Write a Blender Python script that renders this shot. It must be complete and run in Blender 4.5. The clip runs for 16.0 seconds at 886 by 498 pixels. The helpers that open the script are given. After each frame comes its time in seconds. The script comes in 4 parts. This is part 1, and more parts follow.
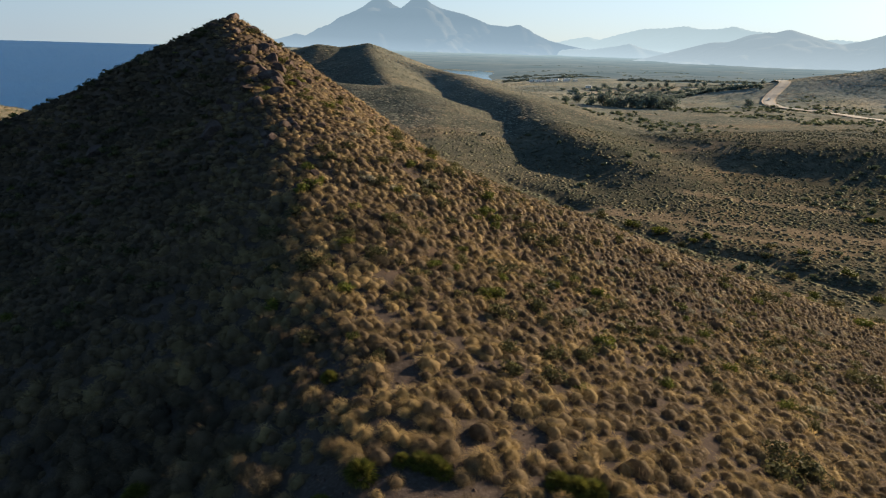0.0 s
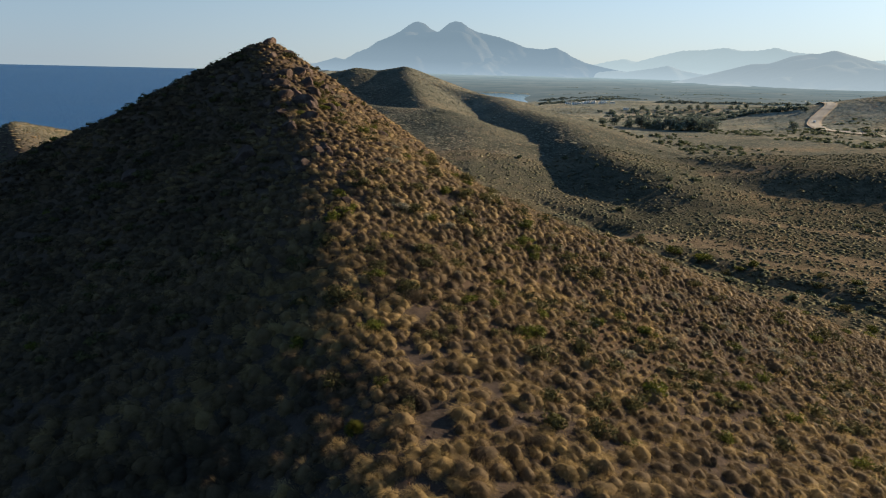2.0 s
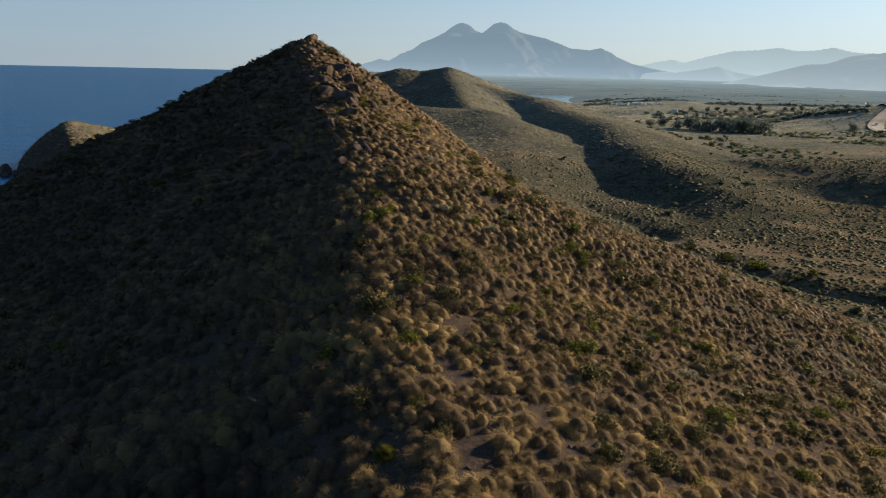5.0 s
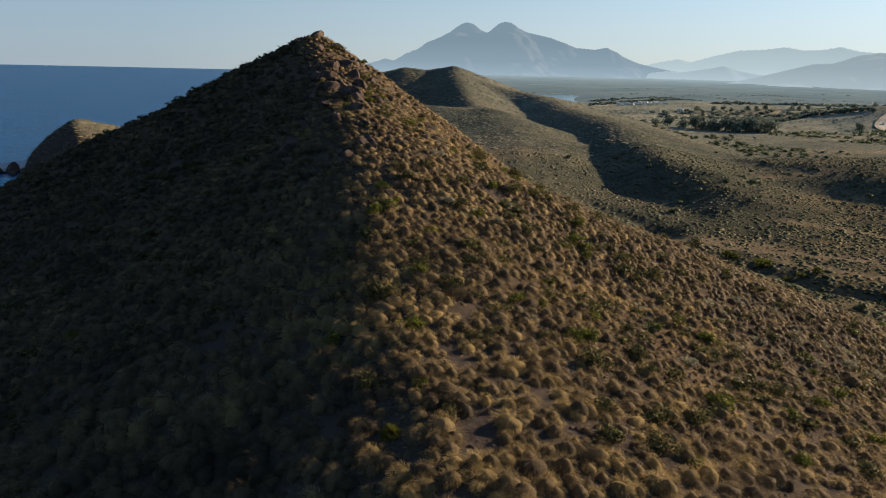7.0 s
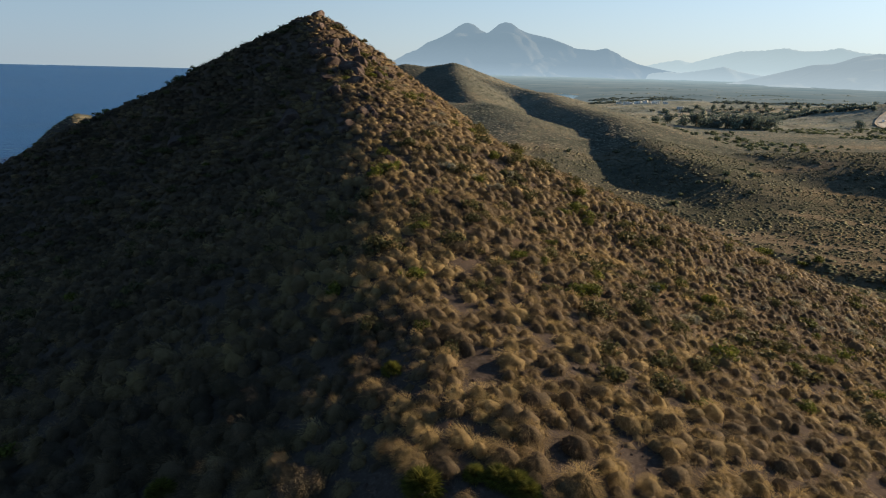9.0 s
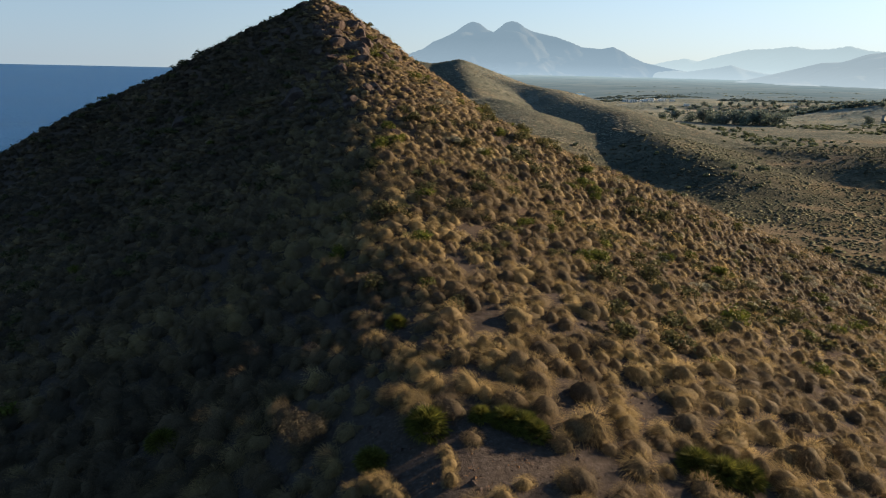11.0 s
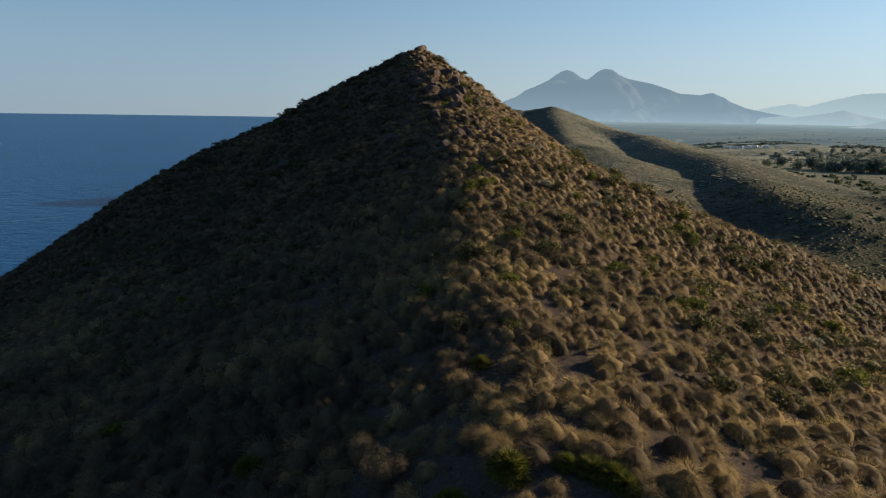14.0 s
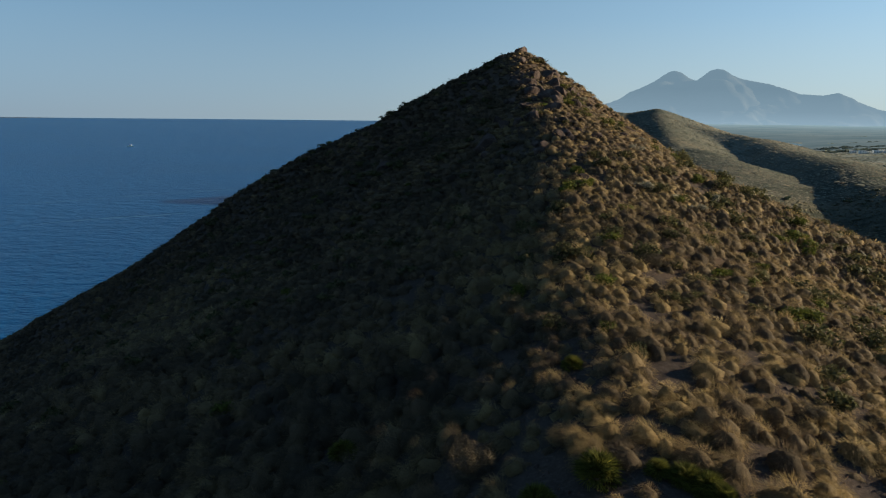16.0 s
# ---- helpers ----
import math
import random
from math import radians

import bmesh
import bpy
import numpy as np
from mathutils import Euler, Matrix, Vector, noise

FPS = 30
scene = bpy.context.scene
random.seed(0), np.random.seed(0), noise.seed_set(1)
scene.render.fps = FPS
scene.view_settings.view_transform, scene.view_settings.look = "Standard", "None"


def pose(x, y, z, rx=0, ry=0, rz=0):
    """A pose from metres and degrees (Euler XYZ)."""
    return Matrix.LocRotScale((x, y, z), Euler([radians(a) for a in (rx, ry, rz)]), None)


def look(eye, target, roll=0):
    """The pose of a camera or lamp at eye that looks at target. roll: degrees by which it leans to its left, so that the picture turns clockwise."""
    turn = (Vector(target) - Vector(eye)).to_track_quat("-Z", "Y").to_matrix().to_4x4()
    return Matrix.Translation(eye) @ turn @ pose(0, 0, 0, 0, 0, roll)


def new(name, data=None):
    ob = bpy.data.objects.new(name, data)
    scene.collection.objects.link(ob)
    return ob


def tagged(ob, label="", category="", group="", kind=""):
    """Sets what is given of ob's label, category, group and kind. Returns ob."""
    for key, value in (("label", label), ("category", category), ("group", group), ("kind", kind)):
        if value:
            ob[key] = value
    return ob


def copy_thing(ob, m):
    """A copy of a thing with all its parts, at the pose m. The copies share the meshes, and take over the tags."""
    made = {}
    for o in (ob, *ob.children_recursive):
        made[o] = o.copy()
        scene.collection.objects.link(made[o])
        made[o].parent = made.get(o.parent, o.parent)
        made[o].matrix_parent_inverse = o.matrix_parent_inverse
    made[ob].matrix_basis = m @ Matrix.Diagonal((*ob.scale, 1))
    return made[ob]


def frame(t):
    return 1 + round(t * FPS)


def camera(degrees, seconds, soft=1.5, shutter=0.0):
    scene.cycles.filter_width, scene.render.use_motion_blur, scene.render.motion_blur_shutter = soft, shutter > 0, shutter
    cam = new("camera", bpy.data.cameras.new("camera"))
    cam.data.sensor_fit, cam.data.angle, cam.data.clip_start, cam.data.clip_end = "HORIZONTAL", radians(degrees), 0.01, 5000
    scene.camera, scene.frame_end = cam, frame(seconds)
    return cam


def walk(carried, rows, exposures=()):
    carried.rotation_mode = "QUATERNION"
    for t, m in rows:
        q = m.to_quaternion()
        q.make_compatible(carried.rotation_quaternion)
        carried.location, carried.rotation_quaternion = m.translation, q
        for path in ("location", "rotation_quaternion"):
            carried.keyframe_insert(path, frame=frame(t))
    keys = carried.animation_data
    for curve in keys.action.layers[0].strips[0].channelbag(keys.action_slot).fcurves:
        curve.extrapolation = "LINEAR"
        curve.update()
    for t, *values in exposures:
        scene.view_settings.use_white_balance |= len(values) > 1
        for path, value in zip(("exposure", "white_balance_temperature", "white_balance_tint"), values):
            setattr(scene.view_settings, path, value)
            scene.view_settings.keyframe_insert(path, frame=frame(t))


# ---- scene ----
cam = camera(70.9, 16.0, soft=1.1)
PATH = [
    (0, (-1.041, -3.046, 51.69), (-0.4, -1.256, 51.07), 1.9),
    (0.5, (-0.86, -2.433, 51.717), (-0.251, -0.632, 51.095), 1.9),
    (1, (-0.708, -1.83, 51.732), (-0.127, -0.01, 51.143), 1.7),
    (1.5, (-0.551, -1.257, 51.728), (0.009, 0.578, 51.165), 1.6),
    (2, (-0.378, -0.722, 51.722), (0.163, 1.121, 51.163), 1.6),
    (2.5, (-0.25, -0.197, 51.713), (0.276, 1.649, 51.154), 1.5),
    (3, (-0.11, 0.302, 51.72), (0.394, 2.155, 51.161), 1.5),
    (3.5, (0.007, 0.833, 51.738), (0.482, 2.693, 51.178), 1.5),
    (4, (0.129, 1.403, 51.693), (0.578, 3.27, 51.134), 1.5),
    (4.5, (0.232, 1.842, 51.394), (0.661, 3.714, 50.836), 1.5),
    (7, (0.109, 1.129, 50.794), (0.509, 3.007, 50.234), 1.5),
    (7.5, (0.033, 0.796, 50.121), (0.433, 2.674, 49.562), 1.5),
    (8, (0.01, 0.718, 49.477), (0.41, 2.596, 48.919), 1.6),
    (8.5, (0.009, 0.73, 48.93), (0.41, 2.608, 48.372), 1.6),
    (9, (-0.008, 0.715, 48.382), (0.393, 2.593, 47.824), 1.6),
    (11.3, (0.055, 0.644, 46.472), (0.428, 2.527, 45.911), 1.4),
    (11.5, (0.063, 0.649, 46.438), (0.416, 2.536, 45.879), 1.6),
    (12, (0.08, 0.636, 46.419), (0.383, 2.532, 45.858), 1.5),
    (12.5, (0.091, 0.635, 46.405), (0.341, 2.538, 45.843), 1.3),
    (13, (0.097, 0.652, 46.406), (0.294, 2.569, 45.873), 1.3),
    (13.5, (0.086, 0.657, 46.383), (0.241, 2.597, 45.922), 1.1),
    (14, (0.083, 0.655, 46.37), (0.187, 2.606, 45.944), 1.0),
    (14.5, (0.086, 0.651, 46.361), (0.131, 2.606, 45.94), 1.0),
    (15, (0.074, 0.672, 46.321), (0.045, 2.627, 45.899), 0.9),
    (15.5, (0.107, 0.621, 46.284), (-0.011, 2.573, 45.863), 0.7),
    (16, (0.137, 0.435, 46.189), (-0.064, 2.38, 45.769), 0.7),
]
walk(cam, [(t, look(eye, target, roll)) for t, eye, target, roll in PATH], [(0, 1.39, 6760, 10), (2, 1.18, 6760, 10), (4.5, 1.12, 6790, 10), (9, 1.23, 6790, 10), (12.5, 1.45, 6800, 10), (13.1, 1.42, 6740, 10), (14, 1.02, 6560, 7), (16, .97, 6330, 4)])

# ---- sun, sky ----
SUN_AZ, SUN_EL = 71.5, 16.5
world = bpy.data.worlds.new("sky")
scene.world = world
world.use_nodes = True
wn, wl = world.node_tree.nodes, world.node_tree.links
sky = wn.new("ShaderNodeTexSky")
sky.sky_type = "NISHITA"
sky.sun_disc = False
sky.sun_elevation, sky.sun_rotation = radians(SUN_EL), radians(SUN_AZ)
sky.altitude, sky.air_density, sky.dust_density, sky.ozone_density = 50, 1.0, 0.3, 1.0
wn["Background"].inputs["Strength"].default_value = 0.078
way = wn.new("ShaderNodeTexCoord").outputs["Generated"]
lift = wn.new("ShaderNodeVectorMath")
lift.inputs[1].default_value = (0, 0, 0.18)
wl.new(way, lift.inputs[0])
wl.new(lift.outputs[0], sky.inputs["Vector"])


def world_ramp(fac, *stops):
    r = wn.new("ShaderNodeValToRGB")
    while len(r.color_ramp.elements) < len(stops):
        r.color_ramp.elements.new(0.5)
    for e, (at, c) in zip(r.color_ramp.elements, stops):
        e.position, e.color = at, (*c, 1)
    wl.new(fac, r.inputs[0])
    return r.outputs[0]


# sea haze low over the horizon: rosy grey away from the sun, creamy white below it
toward = wn.new("ShaderNodeVectorMath")
toward.operation = "DOT_PRODUCT"
toward.inputs[1].default_value = (math.sin(radians(SUN_AZ)) * .5, math.cos(radians(SUN_AZ)) * .5, 0)
wl.new(way, toward.inputs[0])
half = wn.new("ShaderNodeMath")
half.inputs[1].default_value = .5
wl.new(toward.outputs["Value"], half.inputs[0])
haze = world_ramp(half.outputs[0], (.3, (.185, .235, .29)), (.55, (.222, .27, .308)), (.8, (.325, .36, .358)), (1, (.43, .45, .415)))
rise = wn.new("ShaderNodeSeparateXYZ")
wl.new(way, rise.inputs[0])
thick = world_ramp(rise.outputs[2], (0, (.95, .95, .95)), (.05, (.70, .70, .70)), (.14, (.32, .32, .32)), (.32, (0, 0, 0)))
scaled = wn.new("ShaderNodeVectorMath")
scaled.operation = "SCALE"
scaled.inputs["Scale"].default_value = 10
wl.new(haze, scaled.inputs[0])
veil = wn.new("ShaderNodeMix")
veil.data_type = "RGBA"
wl.new(thick, veil.inputs[0])
clear = wn.new("ShaderNodeVectorMath")
clear.operation = "MULTIPLY"
clear.inputs[1].default_value = (.83, 1.03, 1.10)
wl.new(sky.outputs[0], clear.inputs[0])
wl.new(clear.outputs[0], veil.inputs[6])
wl.new(scaled.outputs[0], veil.inputs[7])
wl.new(veil.outputs[2], wn["Background"].inputs["Color"])

sun_way = Vector((math.sin(radians(SUN_AZ)) * math.cos(radians(SUN_EL)), math.cos(radians(SUN_AZ)) * math.cos(radians(SUN_EL)), math.sin(radians(SUN_EL))))
sun = new("sun", bpy.data.lights.new("sun", "SUN"))
sun.data.energy, sun.data.angle, sun.data.color = 5.9, radians(0.6), (1.0, 0.80, 0.55)
sun.matrix_world = look(sun_way * 500, (0, 0, 0))


# ---- materials ----
class Paint:
    """A node material, built step by step."""

    def __init__(self, name, rough=0.85):
        self.m = bpy.data.materials.new(name)
        self.m.use_nodes = True
        self.nt = self.m.node_tree
        self.b = self.nt.nodes["Principled BSDF"]
        self.b.inputs["Roughness"].default_value = rough
        self.out = self.nt.nodes["Material Output"]
        self.pos = self.nt.nodes.new("ShaderNodeNewGeometry")

    def node(self, kind, **props):
        n = self.nt.nodes.new(kind)
        for k, v in props.items():
            if k == "data_type":
                n.data_type = v
            elif k == "blend_type":
                n.blend_type = v
            elif k == "operation":
                n.operation = v
        return n

    def join(self, a, b):
        self.nt.links.new(a, b)

    def noise(self, scale, detail=4.0, rough=0.6, stretch=None):
        n = self.node("ShaderNodeTexNoise")
        n.inputs["Scale"].default_value, n.inputs["Detail"].default_value, n.inputs["Roughness"].default_value = scale, detail, rough
        if stretch:
            mp = self.node("ShaderNodeMapping")
            mp.inputs["Scale"].default_value = stretch
            self.join(self.pos.outputs["Position"], mp.inputs["Vector"])
            self.join(mp.outputs[0], n.inputs["Vector"])
        else:
            self.join(self.pos.outputs["Position"], n.inputs["Vector"])
        return n.outputs["Fac"]

    def ramp(self, fac, *stops):
        r = self.node("ShaderNodeValToRGB")
        el = r.color_ramp.elements
        while len(el) < len(stops):
            el.new(0.5)
        for e, (p, c) in zip(el, stops):
            e.position, e.color = p, (*c, 1) if len(c) == 3 else c
        self.join(fac, r.inputs[0])
        return r.outputs[0]

    def mix(self, a, b, fac, blend="MIX"):
        n = self.node("ShaderNodeMix", data_type="RGBA", blend_type=blend)
        for s, v in ((n.inputs[0], fac), (n.inputs[6], a), (n.inputs[7], b)):
            if isinstance(v, (int, float)):
                s.default_value = v
            elif isinstance(v, tuple):
                s.default_value = (*v, 1)
            else:
                self.join(v, s)
        return n.outputs[2]

    def math(self, op, a, b=0.0):
        n = self.node("ShaderNodeMath", operation=op)
        for s, v in zip(n.inputs, (a, b)):
            if isinstance(v, (int, float)):
                s.default_value = v
            else:
                self.join(v, s)
        return n.outputs[0]

    def attr(self, name):
        n = self.node("ShaderNodeAttribute")
        n.attribute_name = name
        return n.outputs["Fac"]

    def colour(self, c):
        if isinstance(c, tuple):
            self.b.inputs["Base Color"].default_value = (*c, 1)
        else:
            self.join(c, self.b.inputs["Base Color"])
        self.c = c
        return self

    def bump(self, fac, dist, strength=1.0):
        n = self.node("ShaderNodeBump")
        n.inputs["Strength"].default_value, n.inputs["Distance"].default_value = strength, dist
        self.join(fac, n.inputs["Height"])
        self.join(n.outputs[0], self.b.inputs["Normal"])
        return self

    def leafy(self, part):
        """Lets part of the light through, as blades and leaves do."""
        t = self.node("ShaderNodeBsdfTranslucent")
        if isinstance(self.c, tuple):
            t.inputs[0].default_value = (*self.c, 1)
        else:
            self.join(self.c, t.inputs[0])
        n = self.node("ShaderNodeMixShader")
        n.inputs[0].default_value = part
        self.join(self.b.outputs[0], n.inputs[1])
        self.join(t.outputs[0], n.inputs[2])
        self.join(n.outputs[0], self.out.inputs[0])
        return self


def soil():
    p = Paint("dry_soil", 0.95)
    fine, mid, broad = p.noise(7, 6, .7), p.noise(.55, 5), p.noise(.018, 4, .55)
    earth = p.ramp(fine, (.3, (.034, .027, .026)), (.55, (.066, .053, .049)), (.75, (.128, .104, .096)))
    litter = p.ramp(mid, (.35, (.026, .022, .015)), (.65, (.054, .041, .026)))
    c = p.mix(earth, litter, .3)
    ochre = p.ramp(broad, (.54, (0, 0, 0)), (.66, (.45, .45, .45)))
    c = p.mix(c, (.13, .08, .042), ochre)
    place = p.node("ShaderNodeSeparateXYZ")
    p.join(p.pos.outputs["Position"], place.inputs[0])
    off_hill = p.math("MULTIPLY", p.math("MAXIMUM", p.math("SUBTRACT", place.outputs[0], 50.0), p.math("SUBTRACT", place.outputs[1], 125.0)), .01)
    off_hill = p.ramp(off_hill, (0, (0, 0, 0)), (.15, (.94, .94, .94)))
    dist = p.node("ShaderNodeVectorMath", operation="LENGTH")
    p.join(p.pos.outputs["Position"], dist.inputs[0])
    fields = p.ramp(p.noise(.014, 5, .6, (1, 2.5, 1)), (.36, (.07, .076, .07)), (.52, (.098, .097, .086)), (.62, (.128, .112, .092)), (.72, (.18, .14, .10)))
    speck, patch = p.noise(.75, 4, .65), p.noise(.16, 4, .6, (1, 1.6, 1))
    fields = p.mix(fields, p.ramp(speck, (.36, (.62, .66, .64)), (.5, (1, 1, 1)), (.64, (1.35, 1.28, 1.2))), 1.0, "MULTIPLY")
    fields = p.mix(fields, p.ramp(patch, (.38, (.66, .72, .68)), (.62, (1.25, 1.2, 1.1))), 1.0, "MULTIPLY")
    # valley floor soil darker toward low y
    near_floor_share = p.ramp(p.math("MULTIPLY", place.outputs[1], .001), (.14, (.9, .9, .9)), (.23, (0, 0, 0)))
    fields = p.mix(fields, p.mix(fields, (.64, .60, .54), 1.0, "MULTIPLY"), near_floor_share)
    fields = p.mix(fields, p.ramp(speck, (.35, (.115, .088, .062)), (.65, (.19, .145, .10))), p.math("MULTIPLY", p.attr("ochre"), .8))
    # inland ground paler and greyer with distance: haze painted into the soil colour
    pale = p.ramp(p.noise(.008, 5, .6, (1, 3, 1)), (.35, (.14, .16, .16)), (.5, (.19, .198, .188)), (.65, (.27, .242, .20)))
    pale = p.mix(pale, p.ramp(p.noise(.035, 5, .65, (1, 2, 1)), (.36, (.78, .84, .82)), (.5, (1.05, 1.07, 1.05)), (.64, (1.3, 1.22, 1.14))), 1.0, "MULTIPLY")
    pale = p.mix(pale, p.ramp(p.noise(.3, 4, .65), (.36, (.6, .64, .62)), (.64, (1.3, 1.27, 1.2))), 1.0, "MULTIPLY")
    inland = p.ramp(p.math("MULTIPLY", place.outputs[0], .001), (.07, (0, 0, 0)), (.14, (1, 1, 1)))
    haze_share = p.ramp(p.math("MULTIPLY", dist.outputs["Value"], .001), (.26, (0, 0, 0)), (.48, (1, 1, 1)))
    fields = p.mix(fields, pale, p.mix((0, 0, 0), haze_share, inland))
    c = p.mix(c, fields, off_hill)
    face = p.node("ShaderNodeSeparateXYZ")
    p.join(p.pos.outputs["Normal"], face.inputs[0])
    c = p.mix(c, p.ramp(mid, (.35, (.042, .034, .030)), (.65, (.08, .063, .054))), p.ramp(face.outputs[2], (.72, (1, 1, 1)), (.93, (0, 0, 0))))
    relief = p.math("ADD", p.math("MULTIPLY", fine, .06), p.math("MULTIPLY", speck, p.mix((0, 0, 0), (.3, .3, .3), off_hill)))
    p.colour(c).bump(relief, 1.0, .8)
    p.b.inputs["Specular IOR Level"].default_value = 0
    return p.m


def straw():
    p = Paint("esparto_blades", 0.7)
    tint = p.attr("tint")
    c = p.ramp(tint, (0.0, (.073, .058, .045)), (.3, (.153, .114, .075)), (.6, (.277, .203, .102)), (.85, (.398, .294, .147)), (1.0, (.494, .386, .225)))
    wave = p.ramp(p.pos.outputs["Random Per Island"], (0, (.72, .72, .72)), (1, (1.2, 1.18, 1.1)))
    c = p.mix(c, wave, 1.0, "MULTIPLY")
    blades = p.noise(26, 4, .75, (1, 1, .4))
    c = p.mix(c, p.ramp(blades, (.3, (.55, .55, .55)), (.5, (1, 1, 1)), (.7, (1.45, 1.45, 1.42))), 1.0, "MULTIPLY")
    p.b.inputs["Specular IOR Level"].default_value = .05
    p.colour(c).bump(blades, .05)
    return p.leafy(.45).m


def leaves(name, dark, light, part=.3):
    p = Paint(name, 0.6)
    c = p.ramp(p.pos.outputs["Random Per Island"], (0, dark), (.6, light), (1, tuple(min(1, v * 1.35) for v in light)))
    inst = p.node("ShaderNodeObjectInfo").outputs["Random"]
    c = p.mix(c, p.ramp(inst, (0, (.75, .75, .75)), (1, (1.2, 1.15, 1.0))), 1.0, "MULTIPLY")
    p.b.inputs["Specular IOR Level"].default_value = .03
    return p.colour(c).leafy(part).m


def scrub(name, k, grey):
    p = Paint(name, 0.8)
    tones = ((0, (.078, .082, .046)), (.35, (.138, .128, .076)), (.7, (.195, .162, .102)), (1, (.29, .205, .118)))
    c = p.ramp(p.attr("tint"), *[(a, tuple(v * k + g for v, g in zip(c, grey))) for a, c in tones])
    c = p.mix(c, p.ramp(p.pos.outputs["Random Per Island"], (0, (.8, .8, .8)), (1, (1.15, 1.15, 1.1))), 1.0, "MULTIPLY")
    p.b.inputs["Specular IOR Level"].default_value = 0
    return p.colour(c).leafy(.4).m


def rock():
    p = Paint("volcanic_rock", 0.9)
    a, b = p.noise(1.1, 6, .65), p.noise(9, 5, .7)
    c = p.ramp(a, (.3, (.028, .020, .018)), (.5, (.058, .042, .037)), (.7, (.11, .083, .073)))
    c = p.mix(c, (.125, .11, .09), p.ramp(b, (.58, (0, 0, 0)), (.75, (.55, .55, .55))))
    p.b.inputs["Specular IOR Level"].default_value = .05
    return p.colour(c).bump(p.math("ADD", a, p.math("MULTIPLY", b, .3)), .18).m


def sea_water():
    p = Paint("sea_water", 0.32)
    big = p.noise(.004, 4, .5, (1, 2.2, 1))
    swell = p.noise(.10, 5, .62, (1, 1.8, 1))
    chop = p.noise(.55, 4, .6, (1, 1.6, 1))
    c = p.ramp(big, (.35, (.0006, .040, .132)), (.65, (.001, .050, .158)))
    p.colour(c)
    p.b.inputs["IOR"].default_value = 1.33
    p.b.inputs["Specular IOR Level"].default_value = .16
    p.bump(p.math("ADD", p.math("MULTIPLY", swell, 1.6), p.math("MULTIPLY", chop, .5)), .9, 1.0)
    return p.m


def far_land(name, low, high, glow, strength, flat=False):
    """Distant mountain or plain; the haze of kilometres of air is painted in as emission."""
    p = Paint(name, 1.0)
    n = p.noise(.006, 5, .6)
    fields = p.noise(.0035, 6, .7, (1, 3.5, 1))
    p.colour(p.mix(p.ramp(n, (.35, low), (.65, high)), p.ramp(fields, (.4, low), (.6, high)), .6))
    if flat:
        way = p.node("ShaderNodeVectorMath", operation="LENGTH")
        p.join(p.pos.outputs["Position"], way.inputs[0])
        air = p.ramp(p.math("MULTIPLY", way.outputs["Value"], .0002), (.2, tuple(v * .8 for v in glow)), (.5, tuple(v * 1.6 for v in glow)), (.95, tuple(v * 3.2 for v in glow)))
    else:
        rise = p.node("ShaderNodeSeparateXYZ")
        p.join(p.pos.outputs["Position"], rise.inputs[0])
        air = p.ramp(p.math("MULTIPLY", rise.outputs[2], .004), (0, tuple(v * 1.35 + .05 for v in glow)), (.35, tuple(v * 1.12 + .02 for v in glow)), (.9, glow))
    # painted haze: the land itself glows, more at its foot or farther off
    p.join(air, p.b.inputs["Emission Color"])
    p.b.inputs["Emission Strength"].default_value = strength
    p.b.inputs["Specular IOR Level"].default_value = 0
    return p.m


def plain(name, c1, c2, scale=3.0, rough=.8):
    p = Paint(name, rough)
    p.b.inputs["Specular IOR Level"].default_value = .5 if rough < .5 else .1
    return p.colour(p.ramp(p.noise(scale, 4), (.35, c1), (.65, c2))).m


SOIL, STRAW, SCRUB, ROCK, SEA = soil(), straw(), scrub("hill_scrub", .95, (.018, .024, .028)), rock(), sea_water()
# farther scrub in lighter, bluer tones: haze painted into its base colour
MID_SCRUB = scrub("hazed_valley_scrub", .95, (.030, .036, .042))
HILL_SCRUB = scrub("hazed_hillside_scrub", 1.0, (.066, .076, .09))
FAR_SCRUB = scrub("hazed_far_scrub", 1.5, (.05, .07, .08))
BAY = plain("bay_water", (.02, .09, .16), (.03, .11, .19), .02, .12)
GREEN = leaves("green_leaves", (.034, .044, .010), (.088, .098, .022))
OLIVE = leaves("olive_leaves", (.032, .034, .016), (.08, .076, .036))
DRY = leaves("dry_twigs", (.05, .041, .03), (.078, .064, .045), .1)
FROND = leaves("palm_fronds", (.034, .042, .010), (.112, .112, .026), .35)
BUSH = leaves("bush_leaves", (.062, .08, .055), (.115, .135, .085))
HERB = leaves("dry_herb_twigs", (.055, .045, .04), (.15, .085, .05), .2)
PALE_LEAF = leaves("grey_leaves", (.12, .115, .085), (.25, .235, .185))
# leaves of the distant trees lightened and blued to carry painted haze
TREE = leaves("hazed_tree_leaves", (.07, .095, .09), (.12, .15, .135))
BARK = plain("bark", (.09, .065, .045), (.16, .12, .09), 6)
ASPHALT = plain("asphalt", (.16, .155, .15), (.22, .21, .20), .8)
VERGE = plain("sandy_verge", (.20, .165, .125), (.28, .23, .18), .5)
WHITEWASH = plain("whitewash", (.66, .65, .63), (.78, .77, .74), .4)
DARK = plain("dark_glass", (.03, .035, .04), (.05, .055, .06), 1, .15)
FOAM = plain("foam", (.35, .45, .5), (.7, .75, .78), .2, .6)
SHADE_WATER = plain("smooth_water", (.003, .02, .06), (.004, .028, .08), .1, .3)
SLICK = plain("old_wake_water", (.001, .024, .085), (.002, .034, .11), .15, .55)
CAR = plain("car_paint", (.7, .7, .7), (.8, .8, .8), 1, .3)
RUBBER = plain("rubber", (.02, .02, .02), (.04, .04, .04), 5)
